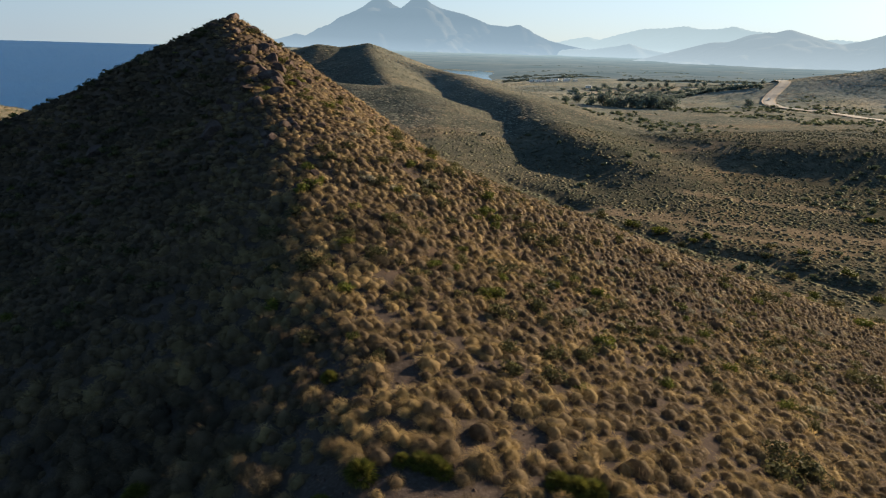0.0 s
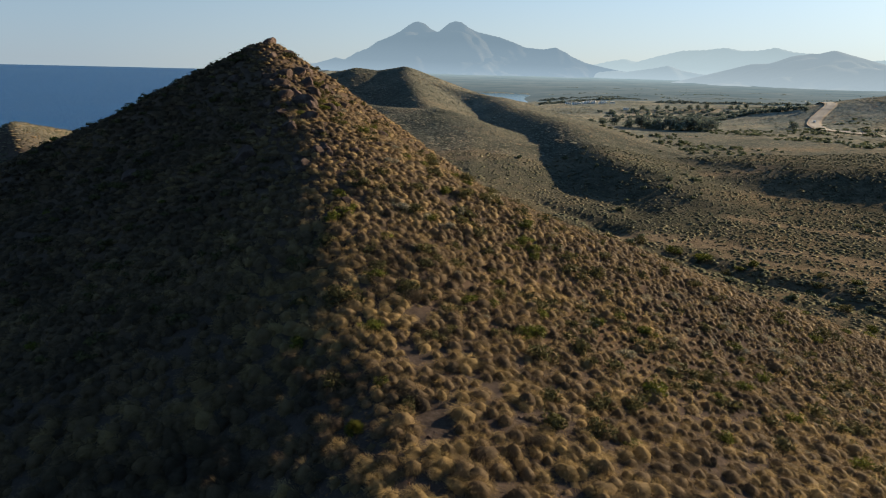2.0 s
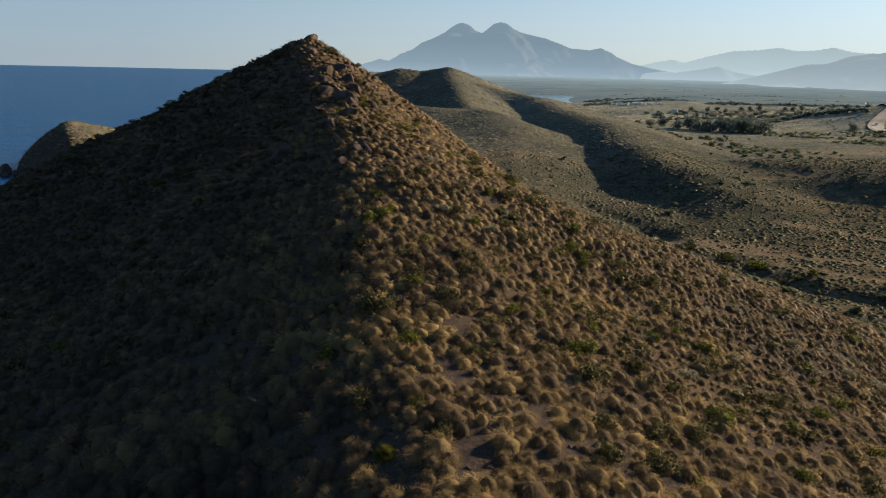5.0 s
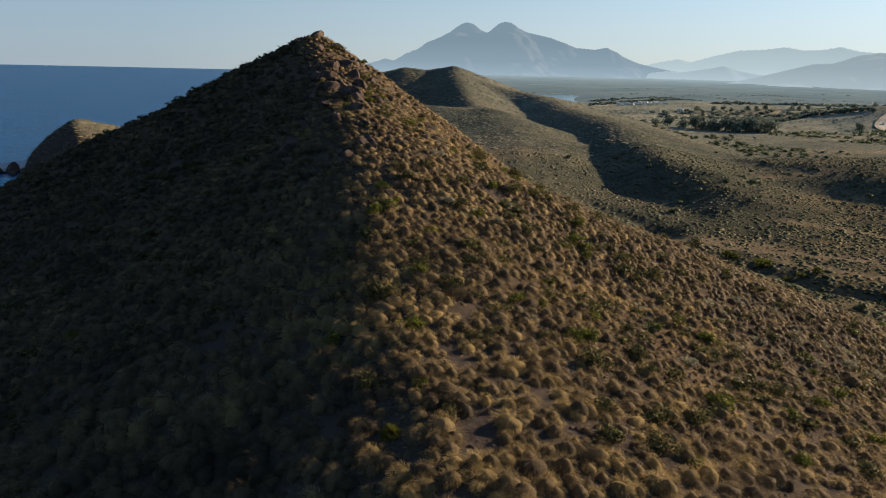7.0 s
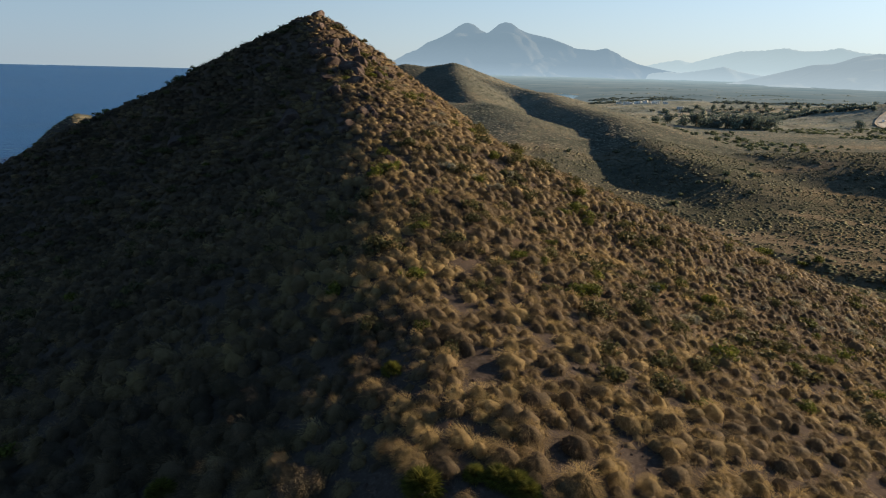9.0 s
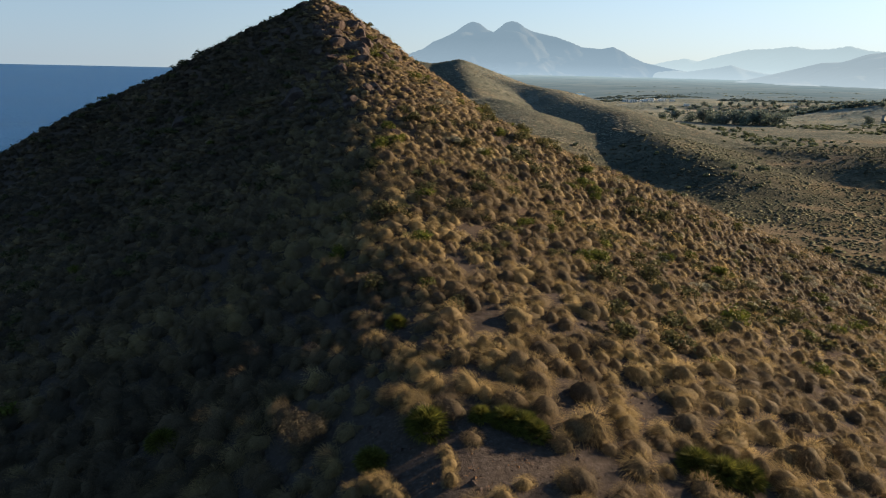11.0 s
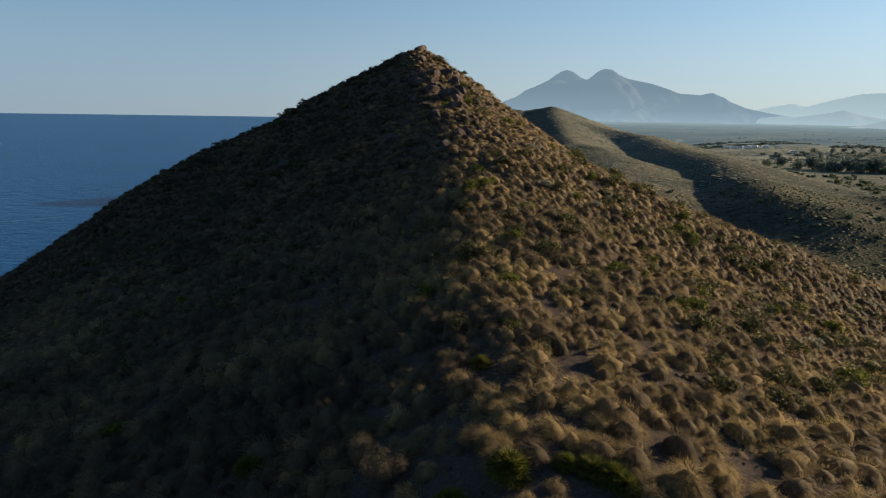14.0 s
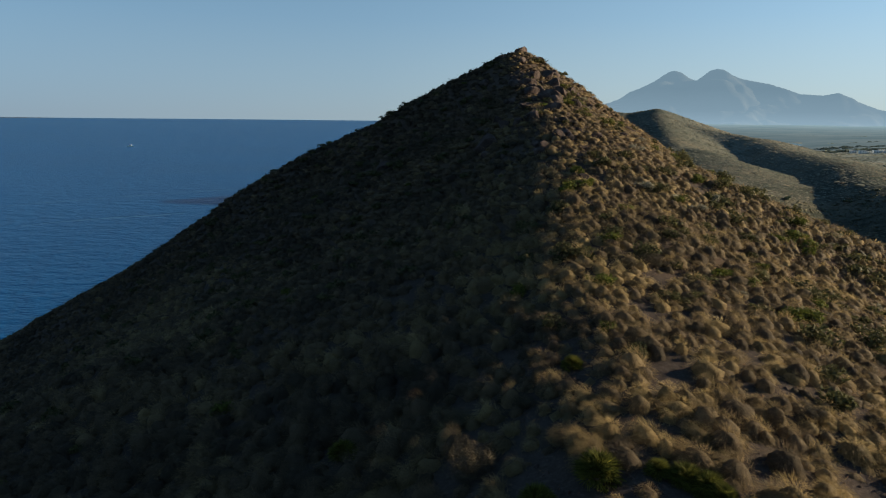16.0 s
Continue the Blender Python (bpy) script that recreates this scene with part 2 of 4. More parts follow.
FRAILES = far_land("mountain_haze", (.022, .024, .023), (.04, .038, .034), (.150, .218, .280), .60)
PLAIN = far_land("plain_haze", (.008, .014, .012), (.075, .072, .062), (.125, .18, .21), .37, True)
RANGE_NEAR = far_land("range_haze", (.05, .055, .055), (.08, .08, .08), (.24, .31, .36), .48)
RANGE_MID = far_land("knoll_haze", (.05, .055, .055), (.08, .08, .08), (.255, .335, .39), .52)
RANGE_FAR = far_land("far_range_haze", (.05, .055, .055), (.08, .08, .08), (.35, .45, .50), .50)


# ---- mesh helpers ----
def mesh_of(name, verts, tris, mat, tint=None, smooth=False):
    verts, tris = np.asarray(verts, np.float32), np.asarray(tris, np.int32)
    me = bpy.data.meshes.new(name)
    me.vertices.add(len(verts))
    me.vertices.foreach_set("co", verts.ravel())
    me.loops.add(tris.size)
    me.loops.foreach_set("vertex_index", tris.ravel())
    me.polygons.add(len(tris))
    me.polygons.foreach_set("loop_start", np.arange(0, tris.size, tris.shape[1], dtype=np.int32))
    me.polygons.foreach_set("use_smooth", np.full(len(tris), smooth))
    me.update(calc_edges=True)
    if tint is not None:
        me.attributes.new("tint", "FLOAT", "POINT").data.foreach_set("value", np.asarray(tint, np.float32))
    me.materials.append(mat)
    return me


def part(name, me, parent, label="", m=None):
    ob = new(name, me)
    ob.parent = parent
    if m is not None:
        ob.matrix_basis = m
    return tagged(ob, label)


def bm_mesh(name, bm, mat, smooth=False):
    me = bpy.data.meshes.new(name)
    for f in bm.faces:
        f.smooth = smooth
    bm.to_mesh(me)
    bm.free()
    me.materials.append(mat)
    return me


def box_bm(bm, size, at, bevel=0.0):
    r = bmesh.ops.create_cube(bm, size=1, matrix=Matrix.Translation(at) @ Matrix.Diagonal((*size, 1)))
    if bevel:
        bmesh.ops.bevel(bm, geom=list({e for v in r["verts"] for e in v.link_edges}), offset=bevel, segments=2, affect="EDGES")
    return r


def strip(name, pts, widths, lift, mat, step=3.0):
    """A ribbon that lies on the ground along the line pts."""
    pts = np.array(pts, float)
    s = np.concatenate([[0], np.cumsum(np.hypot(*np.diff(pts, axis=0).T))])
    u = np.arange(0, s[-1], step)
    kx, ky = list(zip(s, pts[:, 0])), list(zip(s, pts[:, 1]))
    cx, cy = lerp_knots(u, kx, 1), lerp_knots(u, ky, 1)
    tx, ty = np.gradient(cx), np.gradient(cy)
    ln = np.hypot(tx, ty)
    nx, ny = ty / ln, -tx / ln
    cols = np.linspace(-.5, .5, 5)
    X = cx[:, None] + nx[:, None] * widths * cols
    Y = cy[:, None] + ny[:, None] * widths * cols
    Z = np.maximum(height(cx, cy)[:, None], height(X, Y) * .7 + height(cx, cy)[:, None] * .3) + lift
    v = np.stack([X, Y, Z], -1).reshape(-1, 3)
    n, w = len(u), 5
    q = [(i * w + j, i * w + j + 1, (i + 1) * w + j + 1, (i + 1) * w + j) for i in range(n - 1) for j in range(w - 1)]
    return mesh_of(name, v, q, mat)


# ---- the lie of the land ----
def lerp_knots(v, ks, col):
    """Smooth interpolation through a few knots."""
    xs = np.array([k[0] for k in ks], float)
    ys = np.array([k[col] for k in ks], float)
    m = np.gradient(ys, xs)
    v = np.clip(v, xs[0], xs[-1])
    i = np.clip(np.searchsorted(xs, v, "right") - 1, 0, len(xs) - 2)
    h = xs[i + 1] - xs[i]
    s = (v - xs[i]) / h
    return ((2 * s**3 - 3 * s**2 + 1) * ys[i] + (s**3 - 2 * s**2 + s) * h * m[i]
            + (3 * s**2 - 2 * s**3) * ys[i + 1] + (s**3 - s**2) * h * m[i + 1])


def hash01(i, j, seed=0):
    n = (i.astype(np.int64) * 374761393 + j.astype(np.int64) * 668265263 + seed * 974711) & 0x7FFFFFFF
    n = ((n ^ (n >> 13)) * 1274126177) & 0x7FFFFFFF
    return ((n ^ (n >> 16)) & 0xFFFF) / 65535.0


def bumps(x, y, size, seed=0):
    """Smooth value noise from -1 to 1."""
    u, v = x / size, y / size
    i, j = np.floor(u), np.floor(v)
    a, b = u - i, v - j
    a, b = a * a * (3 - 2 * a), b * b * (3 - 2 * b)
    n00, n10 = hash01(i, j, seed), hash01(i + 1, j, seed)
    n01, n11 = hash01(i, j + 1, seed), hash01(i + 1, j + 1, seed)
    return 2 * (n00 * (1 - a) * (1 - b) + n10 * a * (1 - b) + n01 * (1 - a) * b + n11 * a * b) - 1


def fractal(x, y, size, octaves=4, seed=0):
    s = 0.0
    for k in range(octaves):
        s = s + bumps(x, y, size / 2**k, seed + k) / 1.9**k
    return s


def smax(a, b, k):
    return 0.5 * (a + b + np.sqrt((a - b) ** 2 + k * k))


def smin(a, b, k):
    return 0.5 * (a + b - np.sqrt((a - b) ** 2 + k * k))


def ridge(x, y, pts, slope_l, slope_r, rnd):
    """Height of a ridge with the crest line pts (x, y, z); its flanks fall away to both sides."""
    best = np.full(np.shape(x), -1e9)
    for (x0, y0, z0), (x1, y1, z1) in zip(pts, pts[1:]):
        dx, dy = x1 - x0, y1 - y0
        ln = math.hypot(dx, dy)
        s = np.clip(((x - x0) * dx + (y - y0) * dy) / ln**2, 0, 1)
        ex, ey = x - x0 - s * dx, y - y0 - s * dy
        d = np.hypot(ex, ey)
        right = np.clip((ex * dy - ey * dx) / (d * ln + 1e-6) * 2, -1, 1) * 0.5 + 0.5
        sl = slope_l + (slope_r - slope_l) * right
        best = np.maximum(best, z0 + s * (z1 - z0) - sl * (np.sqrt(d * d + rnd * rnd) - rnd))
    return best


def line_off(x, y, pts):
    """Distance from a line of points (x, y)."""
    best = np.full(np.shape(x), 1e9)
    for (x0, y0), (x1, y1) in zip(pts, pts[1:]):
        dx, dy = x1 - x0, y1 - y0
        s = np.clip(((x - x0) * dx + (y - y0) * dy) / (dx * dx + dy * dy), 0, 1)
        best = np.minimum(best, np.hypot(x - x0 - s * dx, y - y0 - s * dy))
    return best


def ochre_share(x, y):
    """1 on the strips of ochre earth, fading out unevenly to 0."""
    best = np.zeros(np.shape(x))
    wave = fractal(x, y, 9, 3, 91)
    for x0, y0, x1, y1, w in OCHRE:
        best = np.maximum(best, np.clip(1.5 - line_off(x, y, [(x0, y0), (x1, y1)]) / w + .5 * wave, 0, 1))
    return best


# crest of the main hill: along, across, height
CREST = [(-60, 4, 29), (-20, 3.6, 36.3), (0, 2.9, 36.4), (11, 3.4, 37.0), (17, 4.3, 37.45), (24, 4.5, 38.1), (32, 4.6, 39.1), (46, 4.3, 42.3), (52, 4.1, 44.2), (60, 3.05, 46.5),
         (72, 1.6, 50.0), (81, .9, 53.9), (84, .8, 54.1), (92, 0, 51.5), (110, -2, 44), (150, -5, 24), (200, -5, 8)]
# right flank: along, slope, roundness
FLANK = [(-60, .34, 7), (34, .345, 7), (48, .365, 7), (58, .455, 5), (70, .62, 3.3), (82, .72, 2.0), (100, .7, 3), (200, .6, 6)]
COAST = [(-900, -150), (0, -75), (150, -85), (290, -98), (335, -92), (360, -80), (450, 10), (600, 200), (944, 415), (1150, 495), (1290, 562), (1360, 560), (1405, 440), (1460, 300), (1650, 200), (2500, 150), (4900, -200)]


def main_hill(x, y):
    d = x - lerp_knots(y, CREST, 1)
    z = lerp_knots(y, CREST, 2)
    sr, rr = lerp_knots(y, FLANK, 1), lerp_knots(y, FLANK, 2)
    fall_r = sr * (np.sqrt(d * d + rr * rr) - rr)
    soft = 2.0 - 1.4 * np.clip((y - 30) / 14, 0, 1)
    sl = .42 + .145 * np.clip((y - 36) / 16, 0, 1)
    fall_l = sl * (np.sqrt(d * d + soft) - np.sqrt(soft)) - 1.8 * np.exp(-((d + 33) / 16) ** 2)
    return z - np.where(d > 0, fall_r, fall_l)


MID = [(-40, 400, 24), (20, 412, 40), (62, 418, 49.5), (74, 415, 48.2), (91, 411, 50.8), (102, 390, 42.6), (124, 372, 38), (131, 360, 36), (145, 350, 30), (154, 330, 27.5), (158, 315, 25.5), (190, 300, 14)]
NOSE = [(134, 345, 34), (131, 316, 32), (127, 252, 30), (116.5, 213, 25.8), (114.6, 194.6, 23.6), (114.7, 179, 22.3), (113.9, 169, 20.2), (110.8, 161, 17.2)]
SPUR = [(91, 411, 50.8), (83, 345, 38.5), (79, 305, 33.2), (79.5, 278, 32), (85, 254, 29.6), (88.4, 231.5, 25.7), (88.3, 218.6, 22.2), (79, 200, 17.5)]
KNOB = [(157, 396.5, 27), (164, 394, 31.3), (168, 392.3, 31), (174, 389.6, 28), (183, 386, 22)]
SHELF = [(20, 372, 36), (57, 327, 31.7), (69, 301, 32.2), (79.5, 278, 32)]
GULLY = [(70, 175), (83, 138), (82, 120), (87, 107), (91, 94), (98, 86), (99, 74), (103, 64), (112, 40)]
WASH = [(150, 300), (142, 258), (146, 225), (140, 196), (128, 170), (112, 152), (83, 138)]
# strips of bare ochre earth and dry grass: from x, y to x, y, half-width
OCHRE = [(81, 129, 107, 110, 3.5), (107, 110, 134, 87, 3.0), (148, 180, 168, 178, 3), (205, 232, 236, 222, 5), (120, 135, 150, 108, 2.5), (95, 108, 118, 84, 2.2), (230, 300, 300, 280, 7)]
# headland: along, across, height
HEAD = [(290, -92, -14), (304, -97, 0), (317, -104, 13.2), (330, -110, 21.8), (350, -104, 19.3), (380, -90, 12), (420, -80, 0)]
TERRACE = [(128, 182, 13.5), (144, 175, 16.5), (163, 172, 18.7), (175, 167, 21), (192, 156, 22.3), (213, 148, 23.3), (270, 135, 24)]
BENCH = [(270, 515, 12), (300, 522, 15.5), (335, 529, 17.5), (425, 538, 18), (530, 552, 18), (640, 575, 18)]
EAST = [(370, 290, 17), (450, 370, 26), (540, 390, 42), (700, 420, 58)]


def height(x, y):
    x, y = np.asarray(x, float), np.asarray(y, float)
    far = np.hypot(x, y)
    floor = 13.5 + np.clip((far - 650) / 400, 0, 1) * -6 + np.clip((far - 1500) / 3000, 0, 1) * 8
    floor = floor + fractal(x, y, 80, 3, 5) * 2.0 * np.clip((far - 60) / 100, 0, 1)
    coast = (x - lerp_knots(y, COAST, 1)) * np.where(y > 700, .06, .3)
    z = smin(floor, coast, 2.0)
    wob = fractal(x, y, 60, 3, 11)
    z = smax(z, ridge(x, y, MID, .30, .48, 5) + wob * 1.3, 3)
    z = z - (1.0 + .9 * bumps(x, y, 17, 87)) * np.exp(-(line_off(x, y, GULLY) / 3.2) ** 2) - 1.6 * np.exp(-(line_off(x, y, WASH) / 4) ** 2)
    z = smax(z, ridge(x, y, NOSE, .24, .47, 6) + wob * .8, 2)
    z = smax(z, ridge(x, y, SPUR[:4], .36, .56, 4) + wob * .9, 2)
    z = smax(z, ridge(x, y, SPUR[3:], .42, .15, 12) - .4 * np.clip(48 - x, 0, 400) + wob * .9, 2)
    z = smax(z, ridge(x, y, KNOB, .45, .45, 4) + wob * .4, 1)
    z = smax(z, ridge(x, y, SHELF, .4, .30, 6) - .3 * np.clip(10 - x, 0, 400) + wob * .8, 2)
    d = x - lerp_knots(y, HEAD, 1)
    cape = lerp_knots(y, HEAD, 2) - np.where(d > 0, .52 * d, .40 * np.abs(d) + .017 * d * d + .11 * np.clip(np.abs(d) - 20, 0, 30) ** 2) - .5 * np.clip(np.abs(y - 345) - 70, 0, 200)
    z = smax(z, cape + fractal(x, y, 18, 3, 15) * .7, 1.0)
    z = smax(z, ridge(x, y, TERRACE, .04, .42, 5) - .3 * np.clip(120 - x, 0, 400) + wob * .7, 2)
    z = smax(z, ridge(x, y, BENCH, .06, .5, 3) + wob * .6, 2)
    z = smax(z, ridge(x, y, EAST, .2, .22, 20) + wob * 1.5, 6)
    z = smax(z, main_hill(x, y), 3.0)
    near = np.clip(1 - np.abs(far - 45) / 80, 0, 1)
    return z + fractal(x, y, 9, 3, 21) * .28 * (.4 + near)


def grow(start, stop, step, rate):
    out, v = [], start
    while abs(v - start) < abs(stop - start):
        out.append(v)
        v += math.copysign(step + rate * abs(v - start), stop - start)
    return out + [stop]


def build_ground():
    xs = np.array(grow(-45, -4900, .6, .06)[::-1] + list(np.arange(-44.4, 49.6, .6)) + grow(50, 4900, .7, .045))
    ys = np.array(grow(4, -900, .8, .08)[::-1] + list(np.arange(4.6, 99.6, .6)) + grow(100, 4900, .8, .04))
    xs = np.unique(np.concatenate([xs[(xs < -135) | (xs > -70)], np.arange(-135, -69, 2.5)]))
    ys = np.unique(np.concatenate([ys[(ys < 180) | (ys > 420)], np.arange(180, 421, 3.0)]))
    X, Y = np.meshgrid(xs, ys)
    Z = np.maximum(height(X, Y), -9)
    v = np.stack([X, Y, Z], -1).reshape(-1, 3)
    n, w = len(ys), len(xs)
    i = (np.arange(n - 1)[:, None] * w + np.arange(w - 1)).ravel()
    q = np.stack([i, i + 1, i + w + 1, i + w], -1)
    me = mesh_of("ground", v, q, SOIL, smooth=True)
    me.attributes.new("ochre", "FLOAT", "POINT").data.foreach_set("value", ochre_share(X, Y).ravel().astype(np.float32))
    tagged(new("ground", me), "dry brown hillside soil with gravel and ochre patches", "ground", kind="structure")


build_ground()

# sea, out to the horizon
ring = [0, 60, 150, 300, 600, 1000, 1600, 2400, 3400, 4900]
a = np.linspace(0, 2 * np.pi, 193)[:-1]
v = [(0, 0, 0)] + [(r * math.sin(b), r * math.cos(b), 0) for r in ring[1:] for b in a]
t3 = [(0, 1 + (k + 1) % 192, 1 + k) for k in range(192)]
for r in range(len(ring) - 2):
    o = 1 + r * 192
    for k in range(192):
        k2 = (k + 1) % 192
        t3 += [(o + k, o + k2, o + 192 + k2), (o + k, o + 192 + k2, o + 192 + k)]
tagged(new("water", mesh_of("water", v, t3, SEA)), "calm deep blue sea with small ripples", "sea", kind="structure")


# sheltered, calm water of the bay behind the hills
v = [(360, 900, .05), (760, 900, .05), (760, 1560, .05), (360, 1560, .05)]
tagged(new("water_bay", mesh_of("water_bay", v, [(0, 1, 2, 3)], BAY)), "calm pale blue water of a sheltered bay", "sea", kind="structure")


def mountain(name, label, pts, mat, slope, x0, x1, y0, y1, step, seed, rough, steep=False):
    xs, ys = np.arange(x0, x1, step), np.arange(y0, y1, step)
    X, Y = np.meshgrid(xs, ys)
    far = np.hypot(X, Y)
    Z = ridge(X, Y, pts, slope, slope, 8)
    if steep:
        Z = smax(ridge(X, Y, pts, .9, .9, 10), Z - 26, 24)
    below = Z - ridge(X, Y, pts, slope + 1, slope + 1, 8)
    gully = np.abs(fractal(X, Y, 300, 4, seed))
    Z = Z + (gully - .45) * rough * np.clip(below / 160, .03, 1.0)
    Z = smax(Z, np.full_like(Z, -2.0), 30)
    v = np.stack([X, Y, Z], -1).reshape(-1, 3)
    n, w = len(ys), len(xs)
    i = (np.arange(n - 1)[:, None] * w + np.arange(w - 1)).ravel()
    q = np.stack([i, i + 1, i + w + 1, i + w], -1)
    keep = (far.ravel()[q].max(1) < 4960) & (Z.ravel()[q].max(1) > 8)
    tagged(new(name, mesh_of(name, v, q[keep], mat, smooth=True)), label, "mountain", kind="structure")


def far_plain():
    az, r = np.radians(np.linspace(8, 72, 200)), np.geomspace(1050, 4850, 70)
    A, R = np.meshgrid(az, r)
    X, Y = R * np.sin(A), R * np.cos(A)
    Z = height(X, Y)
    Z = Z + np.clip((R - 1080) / 80, -1.5, 2.2) * np.clip(Z / 2, -1, 1)
    v = np.stack([X, Y, Z], -1).reshape(-1, 3)
    i = (np.arange(69)[:, None] * 200 + np.arange(199)).ravel()
    q = np.stack([i, i + 1, i + 201, i + 200], -1)
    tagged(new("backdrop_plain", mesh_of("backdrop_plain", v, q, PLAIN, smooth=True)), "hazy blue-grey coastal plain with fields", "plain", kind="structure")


far_plain()

# twin-peaked mountain and the ranges behind it
TWIN = [(225, 4495, 36), (377, 4485, 51), (511, 4472, 95), (568, 4465, 82), (675, 4445, 126), (731, 4432, 157), (804, 4413, 213), (878, 4393, 240), (975, 4364, 292), (1002, 4355, 321), (1030, 4346, 339), (1059, 4337, 343),
        (1088, 4327, 333), (1115, 4318, 305), (1187, 4293, 273), (1241, 4272, 313), (1267, 4262, 341), (1291, 4253, 349), (1322, 4241, 345), (1369, 4222, 310), (1425, 4198, 286),
        (1576, 4129, 252), (1659, 4088, 221), (1725, 4054, 191), (1833, 3995, 181), (1898, 3958, 196), (1953, 3925, 169), (1981, 3907, 146), (2074, 3848, 100), (2158, 3791, 78), (2264, 3715, 55), (2453, 3600, 34)]
PALE = [(2250, 4250, 80), (2406, 4150, 126), (2506, 4090, 148), (2575, 4047, 128), (2701, 3964, 173), (2822, 3879, 211), (2940, 3790, 218), (3039, 3712, 235), (3110, 3652, 215),
        (3190, 3583, 217), (3265, 3515, 237), (3342, 3441, 211), (3415, 3369, 202), (3577, 3197, 152), (3677, 3082, 169), (3754, 2987, 158), (3835, 2882, 194), (4000, 2600, 180)]
EASTERN = [(1934, 2670, 3), (2072, 2564, 61), (2182, 2472, 105), (2270, 2392, 111), (2317, 2345, 135), (2351, 2312, 155), (2376, 2286, 151), (2405, 2255, 168), (2433, 2225, 148),
           (2472, 2182, 133), (2502, 2147, 113), (2543, 2098, 110), (2593, 2037, 126), (2700, 1900, 190)]
KNOLL = [(2120, 3740, 50), (2200, 3692, 62), (2254, 3658, 56), (2339, 3605, 72), (2410, 3557, 86), (2465, 3520, 102), (2539, 3467, 74), (2623, 3403, 56), (2710, 3336, 44)]
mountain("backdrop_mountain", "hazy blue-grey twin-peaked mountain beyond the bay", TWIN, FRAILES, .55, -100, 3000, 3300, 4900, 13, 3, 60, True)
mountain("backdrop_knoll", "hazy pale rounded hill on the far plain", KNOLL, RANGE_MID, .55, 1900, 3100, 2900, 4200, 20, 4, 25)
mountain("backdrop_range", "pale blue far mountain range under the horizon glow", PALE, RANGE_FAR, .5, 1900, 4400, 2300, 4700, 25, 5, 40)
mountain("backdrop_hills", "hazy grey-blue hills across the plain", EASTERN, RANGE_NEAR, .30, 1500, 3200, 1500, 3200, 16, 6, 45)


# ---- plant shapes ----
rng = np.random.default_rng(7)


def tuft_shape(n, width, seg, rings, core, reach=1.0, lean=.20):
    """One bunch of esparto grass, a combed mop of fine blades about 1 m across: verts, triangles, share of tint."""
    rad, tall = rng.uniform(.40, .50), rng.uniform(.46, .60)
    turn, long = rng.uniform(0, 3.1), rng.uniform(1.0, 1.3)
    v0, t0 = dome_shape(seg, rings, rad * core, tall * core * .95, .08)
    az = rng.uniform(0, 2 * np.pi, n)
    el = np.arcsin(rng.uniform(.0, 1, n))
    lump = 1 + .13 * np.sin(az * 3 + rng.uniform(0, 6)) * np.cos(el)
    d = np.stack([np.cos(az), np.sin(az), 0 * az], -1)
    up = np.array((0, 0, 1.0))
    p0 = (d * np.cos(el)[:, None] * (rad * lump)[:, None] + up * (np.sin(el) * tall)[:, None]) * rng.uniform(core * .8, .95, n)[:, None]
    ln = rng.uniform(.12, .25, n) * reach
    out = d * np.cos(el * .8)[:, None] * .8 + up * (.25 + .55 * np.sin(el))[:, None] + np.array((-.45, 0, -.22)) + rng.normal(0, .17, (n, 3))
    out /= np.linalg.norm(out, axis=1)[:, None]
    p1 = p0 + out * ln[:, None] - up * (ln * .35 * np.cos(el))[:, None]
    tw = az + rng.normal(0, .7, n)
    side = np.stack([-np.sin(tw), np.cos(tw), rng.normal(0, .3, n)], -1) * (width * rng.uniform(.6, 1.3, n))[:, None] * .5
    v = np.stack([p0 - side, p0 + side, p1], 1).reshape(-1, 3)
    t = np.arange(n * 3).reshape(-1, 3)
    v = np.concatenate([v, v0])
    c, s = math.cos(turn), math.sin(turn)
    along = (v[:, 0] * c + v[:, 1] * s) * (long - 1)
    v[:, 0] += along * c
    v[:, 1] += along * s
    v[:, 0] -= lean * np.clip(v[:, 2], 0, 1) ** 1.5 / .7
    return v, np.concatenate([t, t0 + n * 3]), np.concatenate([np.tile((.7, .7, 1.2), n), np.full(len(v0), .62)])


def dome_shape(seg, rings, radius, tall, rough):
    v = []
    for r in range(rings):
        b = r / rings * np.pi / 2
        for s in range(seg):
            a = 2 * np.pi * (s + .5 * (r % 2)) / seg
            k = 1 + rng.normal(0, rough)
            v.append((radius * k * math.cos(b) * math.cos(a), radius * k * math.cos(b) * math.sin(a), tall * k * math.sin(b) - .05))
    v.append((0, 0, tall))
    t = []
    for r in range(rings - 1):
        for s in range(seg):
            s2 = (s + 1) % seg
            a, b, c, d = r * seg + s, r * seg + s2, (r + 1) * seg + s2, (r + 1) * seg + s
            t += [(a, b, c), (a, c, d)]
    t += [((rings - 1) * seg + s, (rings - 1) * seg + (s + 1) % seg, rings * seg) for s in range(seg)]
    return np.array(v), np.array(t)


